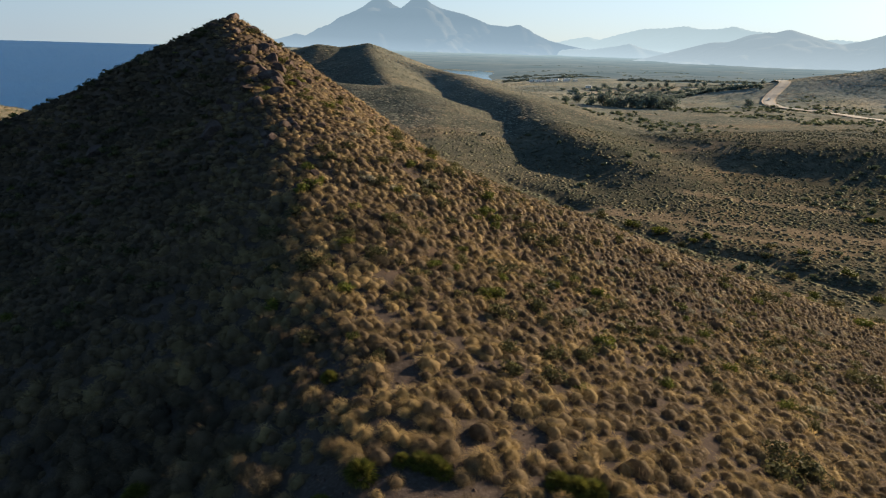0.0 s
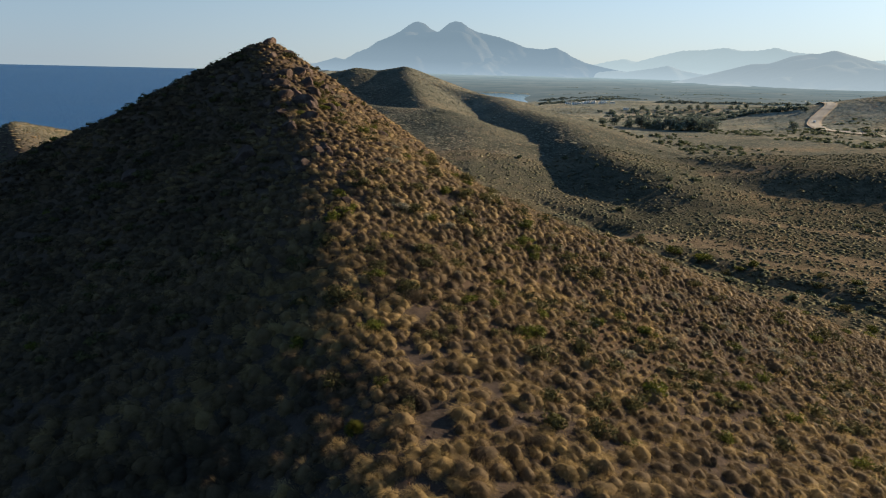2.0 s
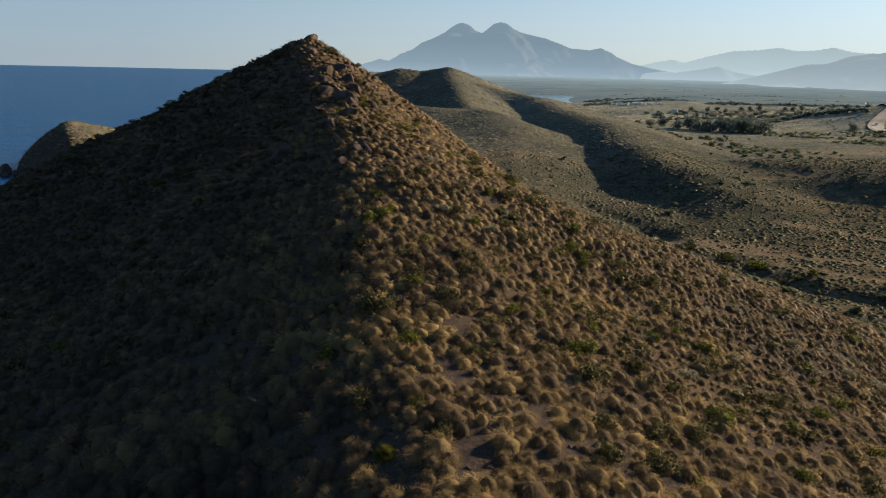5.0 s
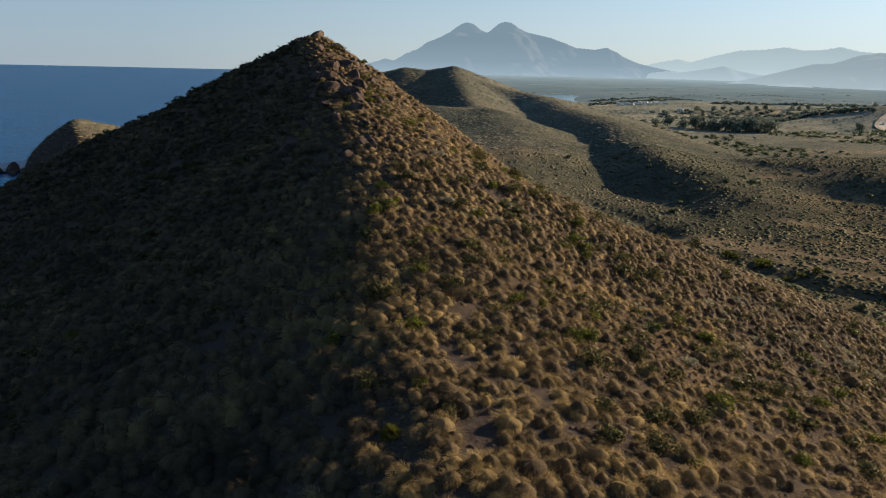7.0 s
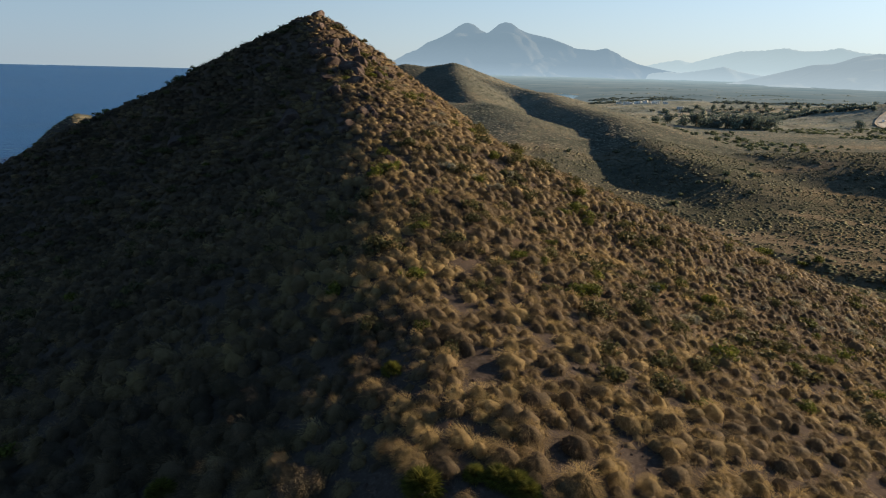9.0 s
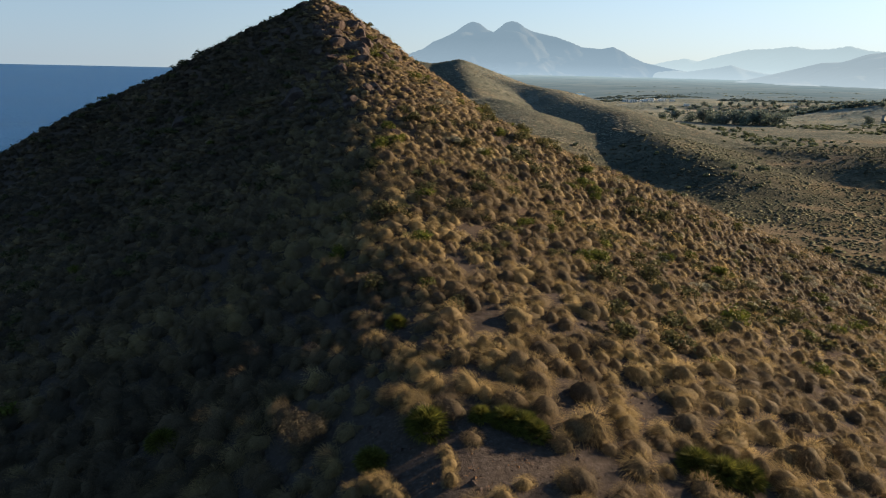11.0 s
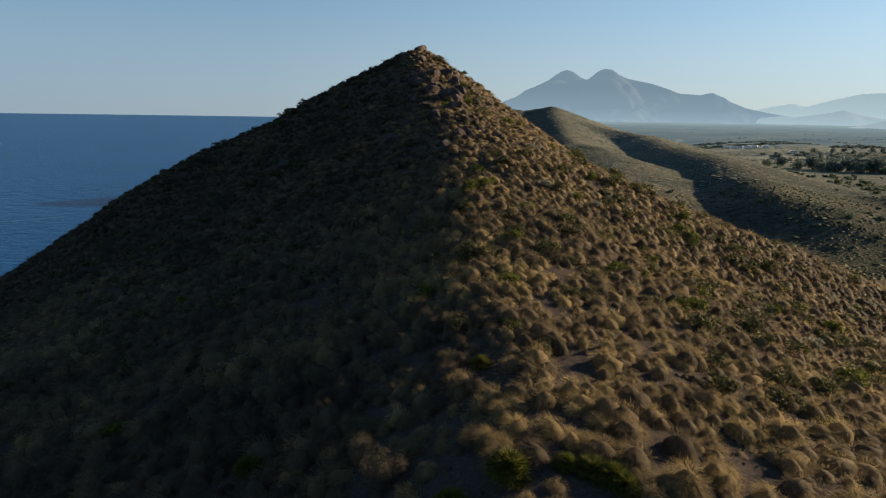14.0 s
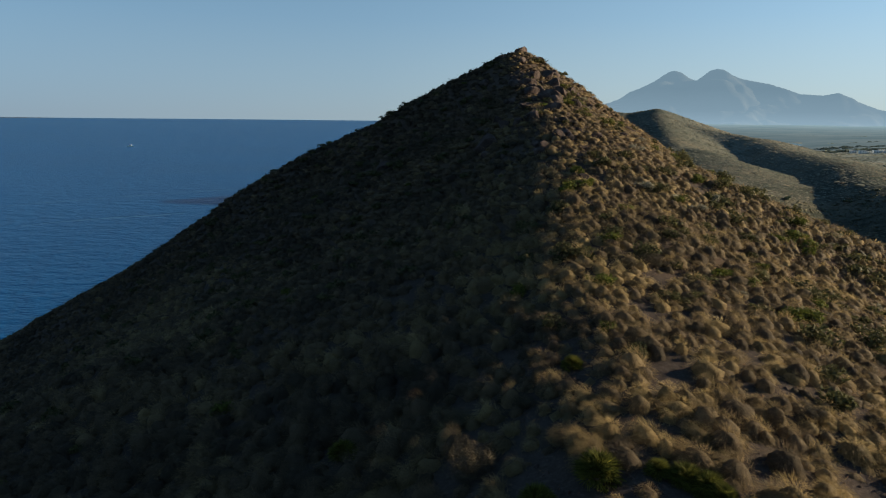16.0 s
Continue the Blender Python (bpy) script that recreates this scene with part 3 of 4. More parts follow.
def leaf_cloud(n, size, tall, hollow=.55, lobes=5):
    """Small leaves on several lobes of a bush about 1 m across."""
    lob = np.stack([rng.uniform(-.32, .32, lobes), rng.uniform(-.32, .32, lobes), rng.uniform(.2, .65, lobes) * tall], -1)
    rad = rng.uniform(.20, .34, lobes)
    k = rng.integers(0, lobes, n)
    d = rng.normal(0, 1, (n, 3))
    d /= np.linalg.norm(d, axis=1)[:, None]
    p = lob[k] + d * (rad[k] * (hollow + (1 - hollow) * rng.uniform(0, 1, n) ** .5))[:, None] * np.array((1, 1, tall))
    p[:, 2] = np.abs(p[:, 2])
    a = np.cross(d, rng.normal(0, 1, (n, 3)))
    a /= np.linalg.norm(a, axis=1)[:, None]
    b = np.cross(d + rng.normal(0, .5, (n, 3)), a)
    b /= np.linalg.norm(b, axis=1)[:, None]
    s = (size * rng.uniform(.6, 1.4, n))[:, None]
    v = np.stack([p - a * s * .5, p - b * s, p + a * s * .5, p + b * s], 1).reshape(-1, 3)
    o = np.arange(n)[:, None, None] * 4
    return v, (o + np.array([[0, 1, 2], [0, 2, 3]])).reshape(-1, 3)


def scatter(name, label, category, shapes, x, y, size, tall, tint, mat, sink=.03, smooth=False, comb=None):
    """Joins many copies of a few plant shapes into one sheet of growth."""
    z = height(x, y) - sink
    yaw = rng.uniform(0, 2 * np.pi, len(x))
    if comb is not None:
        yaw = comb + rng.normal(0, .55, len(x))
    kind = rng.integers(0, len(shapes), len(x))
    V, T, C, off = [], [], [], 0
    for k, (sv, st, *share) in enumerate(shapes):
        i = np.where(kind == k)[0]
        if not len(i):
            continue
        c, s = np.cos(yaw[i])[:, None], np.sin(yaw[i])[:, None]
        px = (sv[:, 0] * c - sv[:, 1] * s) * size[i][:, None] + x[i][:, None]
        py = (sv[:, 0] * s + sv[:, 1] * c) * size[i][:, None] + y[i][:, None]
        pz = sv[:, 2] * (size[i] * tall[i])[:, None] + z[i][:, None]
        V.append(np.stack([px, py, pz], -1).reshape(-1, 3))
        T.append((st[None] + (np.arange(len(i)) * len(sv))[:, None, None] + off).reshape(-1, 3))
        C.append((tint[i][:, None] * (share[0] if share else np.ones(len(sv)))).ravel())
        off += len(i) * len(sv)
    me = mesh_of(name, np.concatenate(V), np.concatenate(T), mat, np.concatenate(C), smooth)
    return tagged(new(name, me), label, category, kind="stuff")


def sown(x0, x1, y0, y1, gap):
    """Jittered places over a field."""
    gx, gy = np.meshgrid(np.arange(x0, x1, gap), np.arange(y0, y1, gap))
    gx[1::2] += gap / 2
    return (gx + rng.uniform(-.42, .42, gx.shape) * gap).ravel(), (gy + rng.uniform(-.42, .42, gy.shape) * gap).ravel()


# trodden and bare ground on the crest: x, y, half-widths
BARE = [(4.2, 13.1, 1.4, 1.0), (1.7, 15.5, .7, 1.0), (2.0, 13.8, .6, .6), (.1, 16.4, .7, .8), (4.5, 17.3, .8, .5), (9.8, 15.6, .5, .9), (5.9, 20.8, .6, 1.2), (5.4, 33.0, 1.3, .4), (7.2, 16.3, .45, 1.3), (9.5, 23, .5, 1.1), (6.2, 26, .45, 1.1), (7.5, 30.5, 1.0, .4), (6.8, 12.8, .9, .4)]


def bare(x, y):
    b = np.zeros(np.shape(x))
    for bx, by, rx, ry in BARE:
        b = np.maximum(b, 1.4 - ((x - bx) / rx) ** 2 - ((y - by) / ry) ** 2)
    return b


# ---- esparto grass over the hill ----
x, y = sown(-95, 95, 9, 36, .72)
x2, y2 = sown(-95, 95, 36, 104, .70)
x, y = np.append(x, x2), np.append(y, y2)
dist = np.hypot(x, y)
ang = np.degrees(np.arctan2(x, y))
mh = height(x, y)
thin = fractal(x, y, 7, 3, 31)
keep = (ang > -49) & (ang < np.where(dist < 100, 67, 58)) & (bare(x, y) < rng.uniform(.0, .8, len(x))) & (thin > np.where(x < -1, -1.6, -1.1)) & (mh > np.where(x < 0, 2, 14.5)) & (mh - main_hill(x, y) < 2.6)
keep &= (rng.uniform(0, 1, len(x)) < .97) & (y < 90)
x, y, dist = x[keep], y[keep], dist[keep]
size = np.exp(rng.normal(-.08, .24, len(x))).clip(.5, 1.3) * (1 + .15 * fractal(x, y, 5, 2, 41)) * (1 + .32 * np.clip((y - 40) / 20, 0, 1)) * np.where(x < -1, 1.12, 1)
tall = rng.uniform(.75, 1.25, len(x)) * (1 - .42 * np.clip((y - 40) / 20, 0, 1))
# tint drops left of the crest: shade of that flank painted into the blades
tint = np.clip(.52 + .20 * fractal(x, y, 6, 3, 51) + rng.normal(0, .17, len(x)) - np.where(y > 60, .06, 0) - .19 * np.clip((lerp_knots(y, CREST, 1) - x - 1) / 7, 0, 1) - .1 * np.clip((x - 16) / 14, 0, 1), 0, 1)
# a grassy ledge, and tall single tufts that catch the sun on the shaded side: x, y, size
LEDGE = [(-.8 + .22 * k, 36.45 - .085 * k + .1 * math.sin(k * 2.1), .78) for k in range(13)]
SINGLE = LEDGE + [(.6, 16.1, .72), (1.2, 17.9, .6), (1.57, 18.9, .6), (-.33, 18.4, .52), (.6, 13.4, .72), (1.0, 13.5, .68), (1.3, 13.3, .75), (1.5, 12.8, .7), (.3, 12.9, .6), (2.95, 13.75, .5), (2.95, 13.3, .52), (2.85, 12.75, .6), (4.5, 12.4, .55), (3.9, 12.0, .6)]
CLEAR = [(2.6, 14.8), (1.1, 14.3), (4.2, 15.0), (4.8, 14.75), (5.3, 14.3), (9.6, 13.3), (10.2, 13.0), (10.9, 12.9), (2.6, 21.4), (-.9, 16.9), (-.4, 16.5), (-5.3, 19.9)]
far_off = np.min([np.hypot(x - sx, y - sy) for sx, sy, _ in SINGLE], axis=0) > .7
far_off &= np.min([np.hypot(x - sx, y - sy) for sx, sy in CLEAR], axis=0) > .85
x, y, size, tall, tint = (np.append(a[far_off], [s[k] for s in SINGLE]) for a, k in ((x, 0), (y, 1), (size, 2), (tall, 2), (tint, 2)))
# taller, and paler in tint: the sunlight on them is painted in too
tall[-len(SINGLE):], tint[-len(SINGLE):] = 1.25, .72
tall[-len(SINGLE):-len(SINGLE) + len(LEDGE)] = 1.6
dist = np.hypot(x, y)
bands = ((0, 18.5, 760, .009, 8, 3, .78, 1.0), (18.5, 29, 370, .013, 8, 3, .78, 1.0), (29, 42, 180, .02, 7, 3, .77, 1.0), (42, 62, 66, .031, 6, 3, .75, 1.0), (62, 78, 32, .045, 6, 2, .70, 1.0), (78, 999, 15, .065, 5, 2, .72, 1.0))
LABEL = "straw-coloured esparto grass tufts covering the dry hillside"
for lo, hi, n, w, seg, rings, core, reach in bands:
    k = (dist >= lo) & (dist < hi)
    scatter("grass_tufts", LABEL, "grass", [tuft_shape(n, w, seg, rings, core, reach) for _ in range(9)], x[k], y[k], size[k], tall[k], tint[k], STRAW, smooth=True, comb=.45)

# thinner growth on the rest of the hill, behind and beside the way
x, y = sown(-60, 70, -60, 60, 2.5)
ang = np.degrees(np.arctan2(x, y))
keep = ((np.hypot(x, y) < 8.9) | (y < 9) | (ang < -49) | (ang > 67)) & (height(x, y) - main_hill(x, y) < 2.6) & (height(x, y) > 3)
x, y = x[keep], y[keep]
scatter("grass_tufts", LABEL, "grass", [tuft_shape(4, .09, 5, 2, .9) for _ in range(6)], x, y, rng.uniform(.8, 1.3, len(x)), rng.uniform(.7, 1.1, len(x)), np.clip(rng.normal(.47, .2, len(x)), 0, 1), STRAW, smooth=True, comb=.45)

# low dry herbs between the tufts
x, y = sown(-25, 40, 6, 40, .42)
dist = np.hypot(x, y)
ang = np.degrees(np.arctan2(x, y + 3))
keep = (rng.uniform(0, 1, len(x)) < .24) & (ang > -46) & (ang < 62)
x, y = x[keep], y[keep]
tint = np.clip(.35 + rng.normal(0, .2, len(x)), 0, 1)
scatter("dry_herbs", "short dry herbs and grass stubble between the tufts", "herbs", [tuft_shape(10, .05, 4, 1, .4) for _ in range(8)], x, y, rng.uniform(.22, .5, len(x)), rng.uniform(.6, 1, len(x)), tint, HERB)

# short grass that fills the gaps between the tufts
x, y = sown(1, 62, 16, 74, .66)
bear = np.degrees(np.arctan2(x, y + 3))
keep = (bear < 62) & (rng.uniform(0, 1, len(x)) < .95) & (bare(x, y) < .1) & (height(x, y) - main_hill(x, y) < 2.6)
x, y = x[keep], y[keep]
tint = np.clip(.42 + .2 * fractal(x, y, 6, 3, 51) + rng.normal(0, .14, len(x)), 0, 1)
scatter("short_grass", "short dry grass and litter between the esparto tufts", "grass", [tuft_shape(9, .045, 4, 1, .75, 1.2) for _ in range(8)], x, y, rng.uniform(.45, .9, len(x)), rng.uniform(.45, .85, len(x)), tint, STRAW, smooth=True, comb=.45)

# ---- scrub on the hills behind and in the valley ----
clumps = [tuft_shape(7, .12, 4, 2, .9, 1.0, 0) for _ in range(10)]
pads = [dome_shape(5, 1, .5, .40, .25) for _ in range(10)]


def scrub_sheet(label, x0, x1, y0, y1, gap, far, near, mat, big=1.0, low=1.0, shapes=clumps):
    """Low scrub over a stretch of the valley between two bearings, thinner on the ochre strips."""
    x, y = sown(x0, x1, y0, y1, gap)
    mh = height(x, y)
    bear = np.degrees(np.arctan2(x, y))
    keep = (mh > 2.0) & (mh - main_hill(x, y) > .9) & (bear < far) & (bear > near) & (fractal(x, y, 26, 3, 61) > -1.2) & (rng.uniform(0, 1, len(x)) < .95 - .5 * ochre_share(x, y))
    x, y = x[keep], y[keep]
    tint = np.clip(.40 + .36 * fractal(x, y * 2.2, 45, 3, 71) + rng.normal(0, .22, len(x)) + .4 * ochre_share(x, y), 0, 1)
    scatter("scrub", label, "scrub", shapes, x, y, np.exp(rng.normal(.0, .42, len(x))).clip(.45, 2.4) * big, rng.uniform(.3, .6, len(x)) * low, tint, mat, smooth=True)


scrub_sheet("grey-green low scrub covering the valley floor", 48, 300, 50, 132, 1.08, 58, 5, SCRUB, 1.1, .75)
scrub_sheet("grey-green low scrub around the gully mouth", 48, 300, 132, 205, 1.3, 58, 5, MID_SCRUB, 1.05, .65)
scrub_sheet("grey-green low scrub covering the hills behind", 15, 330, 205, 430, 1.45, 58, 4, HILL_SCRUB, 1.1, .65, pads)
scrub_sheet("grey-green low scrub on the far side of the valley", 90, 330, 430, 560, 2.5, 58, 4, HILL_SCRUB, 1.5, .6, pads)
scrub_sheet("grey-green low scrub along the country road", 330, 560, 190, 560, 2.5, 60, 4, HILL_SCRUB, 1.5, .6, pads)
scrub_sheet("dark low scrub on the rocky headland", -150, -60, 270, 420, 1.2, 0, -60, SCRUB, 1.15, 1.0, pads)
x, y = sown(80, 760, 150, 1000, 5.6)
mh = height(x, y)
keep = (mh > 3.0) & ((y > 430) | (x > 330)) & (np.degrees(np.arctan2(x, y)) < 60) & (rng.uniform(0, 1, len(x)) < .8)
x, y = x[keep], y[keep]
grey = np.clip(.35 + .3 * fractal(x, y, 80, 3, 72) + rng.normal(0, .16, len(x)), 0, 1)
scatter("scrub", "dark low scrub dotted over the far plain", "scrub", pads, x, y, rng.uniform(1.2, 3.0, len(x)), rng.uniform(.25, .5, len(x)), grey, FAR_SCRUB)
x, y = sown(40, 320, 50, 400, 6.2)
mh = height(x, y)
keep = (mh < 22) & (mh > 9) & (mh - main_hill(x, y) > .4) & (fractal(x, y, 55, 3, 81) > .1) & (rng.uniform(0, 1, len(x)) < np.where(y < 150, 1, .25)) & (np.degrees(np.arctan2(x, y)) < 58)
x, y = x[keep], y[keep]
scatter("valley_bushes", "dark green rounded bushes along the valley floor", "bush", [leaf_cloud(60, .22, .8, .75) for _ in range(6)], x, y, rng.uniform(1.0, 2.7, len(x)), rng.uniform(.6, .9, len(x)), x * 0, BUSH)

# scattered dark bushes on the far side of the valley
x, y = sown(130, 430, 205, 500, 5.2)
keep = (fractal(x, y, 48, 3, 83) + .5 * bumps(x, y, 11, 84) > .38) & (height(x, y) < 24) & (np.degrees(np.arctan2(x, y)) < 58)
x, y = x[keep], y[keep]
scatter("valley_bushes", "dark olive bushes dotted over the far side of the valley", "bush", [leaf_cloud(22, .34, .8, .75) for _ in range(6)], x, y, np.exp(rng.normal(.75, .35, len(x))), rng.uniform(.45, .75, len(x)), x * 0, BUSH)

# dark hedge-like growth along the foot of the bench
x, y = sown(300, 580, 500, 535, 4.2)
y = y + (x - 425) * .07
keep = rng.uniform(0, 1, len(x)) < .3
x, y = x[keep], y[keep]
scatter("valley_bushes", "dark green dense bushes on the bank below the road", "bush", [leaf_cloud(46, .24, .8, .8) for _ in range(6)], x, y, rng.uniform(3.0, 5.5, len(x)), rng.uniform(.5, .9, len(x)), x * 0, TREE)


# long dark hedge from the grove to the bend of the road
u = np.linspace(0, 1, 150)
x = lerp_knots(u, [(0, 296), (.35, 350), (.6, 402), (1, 440)], 1) + rng.normal(0, 2.5, 150)
y = lerp_knots(u, [(0, 384), (.35, 442), (.6, 470), (1, 432)], 1) + rng.normal(0, 4.5, 150)
scatter("valley_bushes", "long dark green hedge of dense bushes between the grove and the road", "hedge", [leaf_cloud(46, .24, .8, .8) for _ in range(6)], x, y, rng.uniform(3.5, 6.5, 150), rng.uniform(.55, .9, 150), x * 0, TREE)

# dark plantations and hedgerows on the plain: from x, y to x, y, depth, count
for x0, y0, x1, y1, deep, n in ((400, 905, 640, 985, 45, 300), (440, 1010, 720, 1080, 60, 260), (600, 860, 860, 800, 50, 260), (700, 1000, 1150, 960, 70, 260), (560, 1180, 1000, 1200, 60, 200), (900, 1320, 1600, 1250, 90, 220), (650, 1500, 1200, 1560, 80, 160)):
    u = rng.uniform(0, 1, n)
    x, y = x0 + (x1 - x0) * u + rng.normal(0, 4, n), y0 + (y1 - y0) * u + deep * rng.uniform(-.5, .5, n) ** 3 * 4
    k = height(x, y) > 1.5
    scatter("far_hedges", "dark hazy hedges and plantations across the coastal plain", "hedge", [leaf_cloud(14, .36, .7, .8) for _ in range(5)], x[k], y[k], rng.uniform(4, 11, n)[k], rng.uniform(.25, .5, n)[k], x[k] * 0, TREE)


# ---- shrubs on the hill ----
def ground_z(x, y):
    return float(height(np.array([x]), np.array([y]))[0])


def make_shrub(name, mats, leaf, n, tall, label, category="shrub", lobes=8):
    top = tagged(new(name), label, category)
    part("foliage", mesh_of("foliage", *leaf_cloud(n, leaf, tall, .55, lobes), mats), top)
    bm = bmesh.new()
    for k in range(7):
        a = k * .9
        tip = Vector((.28 * math.cos(a), .28 * math.sin(a), .35 * tall))
        m = Matrix.Translation(tip / 2) @ tip.to_track_quat("Z", "Y").to_matrix().to_4x4()
        bmesh.ops.create_cone(bm, segments=5, radius1=.022, radius2=.008, depth=tip.length, matrix=m)
    part("stem", bm_mesh("stem", bm, BARK), top)
    return top


def planted(proto, x, y, size, tall=1.0, first=False):
    m = Matrix.LocRotScale((x, y, ground_z(x, y) - .05), Euler((0, 0, random.uniform(0, 6.3))), None)
    ob = proto if first else copy_thing(proto, m)
    ob.matrix_basis = m
    ob.scale = (size, size, size * tall)
    return ob


random.seed(4)
# bright green shrubs: x, y, size
BRIGHT = [(9.0, 59.7, 1.8), (4.0, 41.3, 1.5), (13.2, 29.2, 1.5), (18.9, 24.6, 1.5), (.8, 29.4, 1.2), (5.6, 33.9, 1.3), (7.4, 38.9, 1.1), (5.0, 41.9, 1.5), (17.5, 41.5, 1.2),
          (-.3, 48.6, .9), (15.8, 32.2, 1.2), (10.1, 37.9, 1.0), (4.2, 23.8, .8), (14.4, 49.5, 1.3), (20.9, 47, 1.4), (12.5, 56.2, 1.2), (22.5, 34, 1.2), (27, 27, 1.3), (30.5, 29.0, 1.4)]
# darker olive shrubs
SOMBRE = [(16.2, 61.0, 2.1), (19.1, 58.6, 2.0), (18.7, 50.3, 1.9), (15.1, 42.6, 1.8), (3.2, 32.1, 1.6), (4.2, 31.7, 1.5), (3.1, 39.0, 1.8), (9.4, 37.2, 1.4), (16.1, 49.6, 1.7), (16.5, 33.7, 1.7), (13.2, 26.7, 1.6),
          (2.3, 25.0, 1.3), (10.9, 20.7, 1.3), (16.4, 28.0, 1.4), (5.8, 34.8, 1.4), (7.0, 32.4, 1.6), (11.6, 48.2, 1.5), (1.4, 37.6, 1.7), (-4.6, 73.8, 1.1), (-9.9, 84, 1.1), (-15.3, 83, 1.2), (3.6, 79, 1.6), (24, 40, 1.7), (23.4, 14.9, 2.0), (24.3, 14.2, 1.8), (21.9, 14.3, 1.7), (22.7, 15.6, 1.6), (30.9, 20.1, 1.8), (24.8, 21.3, 1.5), (45.7, 26.5, 2.2), (44.2, 27.4, 1.9)]
greens = [make_shrub("shrub", GREEN, .06, 400, .75, "bright yellow-green leafy shrub among dry grass") for _ in range(3)]
greys = [make_shrub("shrub", PALE_LEAF, .055, 380, .6, "pale grey-green cushion shrub among dry grass") for _ in range(2)]
sombres = [make_shrub("shrub", OLIVE, .06, 380, .7, "dark olive-green rounded shrub among dry grass") for _ in range(3)]
used = set()
for spots, kinds, group in ((BRIGHT, greens, "green shrubs on the hill"), (SOMBRE, sombres, "olive shrubs on the hill")):
    for k, (sx, sy, ss) in enumerate(spots):
        p = kinds[k % 3]
        tagged(planted(p, sx, sy, ss, random.uniform(.75, 1.0), p.name not in used), group=group)
        used.add(p.name)
# scattered smaller ones
for k in range(245):
    sx, sy = (random.uniform(-38, 48), random.uniform(20, 88)) if k < 90 else (random.uniform(9, 40), random.uniform(19, 55)) if k < 165 else (random.uniform(3, 14), random.uniform(58, 79)) if k < 190 else (random.uniform(4, 24), random.uniform(26, 60))
    if bare(np.array([sx]), np.array([sy]))[0] > 0 or (sx < -30 and sy < 30):
        continue
    luck = random.random()
    kinds = sombres if luck < (.8 if sx < 1 else .5) else greys if sx > 8 and luck < .78 else greens
    group = "green shrubs on the hill" if kinds is greens else "olive shrubs on the hill" if kinds is sombres else "grey shrubs on the hill"
    ob = random.choice(kinds)
    tagged(planted(ob, sx, sy, random.uniform(.7, 1.5), random.uniform(.65, 1), ob.name not in used), group=group)
    used.add(ob.name)

# large rounded bushes along the gully at the foot of the hill: x, y, size
GULLY_BUSHES = [(86.8, 112.8, 4.1), (83.6, 120.8, 3.5), (89.8, 106.5, 4.7), (89.9, 99.8, 2.6), (96.3, 99.7, 2.9), (92.7, 98.9, 2.6), (100.3, 87.7, 2.6), (57, 50.2, 1.5), (49.6, 41.1, 2.7), (48.1, 40.9, 1.6), (89.2, 66.5, 2.8), (87.8, 62.2, 3), (85.7, 64, 2.6),
                (93.1, 74.6, 2.6), (105.1, 73.2, 3.1), (98.2, 62.1, 2.8), (86.9, 53.5, 3.2), (68.3, 43.2, 2.6), (37.6, 33, 1.3), (83.2, 75, 2.4), (57.8, 45.9, 1.8), (51.3, 47.8, 1.4), (145, 99.7, 3.3), (104.3, 90.6, 2.4), (108, 85.6, 2.4)]
for k, (sx, sy, ss) in enumerate(GULLY_BUSHES):
    tagged(planted((sombres if k % 5 in (1, 3) else greens)[k % 3], sx, sy, ss, random.uniform(.6, .8)), group="green bushes along the gully")
CUSHIONS = [(27.7, 38.6), (28.5, 38), (25.9, 32.6), (29, 34.6), (34.7, 37.5), (36.8, 37), (39.3, 37.5), (32.6, 33.5), (30, 33.7), (49, 37), (47.6, 37.8), (52.7, 37.4), (23.2, 46.6), (35.5, 38.6), (31.2, 35.8), (38, 35.4), (33.6, 36), (26.8, 36.2)]
for k, (sx, sy) in enumerate(CUSHIONS):
    tagged(planted(greys[k % 2], sx, sy, random.uniform(.9, 1.4), random.uniform(.6, .8)), group="grey shrubs on the hill")

# many more low shrubs, too small and far to tell apart
x, y = np.concatenate([rng.uniform(-40, 55, 150), rng.uniform(-48, -1, 200), rng.uniform(14, 58, 170)]), np.concatenate([rng.uniform(30, 86, 150), rng.uniform(34, 87, 200), rng.uniform(22, 62, 170)])
scatter("low_shrubs", "low dark olive shrubs scattered over the hillside", "shrub", [leaf_cloud(90, .12, .7, .55, 7) for _ in range(5)], x, y, rng.uniform(.7, 1.5, len(x)), rng.uniform(.6, 1, len(x)), x * 0, OLIVE)

# grey woody shrubs and dried seed heads near the crest
woody = make_shrub("woody_shrub", DRY, .012, 9000, .75, "grey-brown twiggy half-dry shrub on bare soil", lobes=16)
planted(woody, -.75, 16.7, 1.7, .95, True)
for sx, sy, ss in ((9.7, 19.6, 1.1), (-3.7, 24.8, 1.2), (-1.2, 19.6, 1.1), (.9, 19.7, .9), (.9, 24.6, .8), (-.1, 27.3, .9), (7.2, 31.6, 1.4), (2.3, 25.1, 1.0)):
    planted(woody, sx, sy, ss, random.uniform(.7, .9))


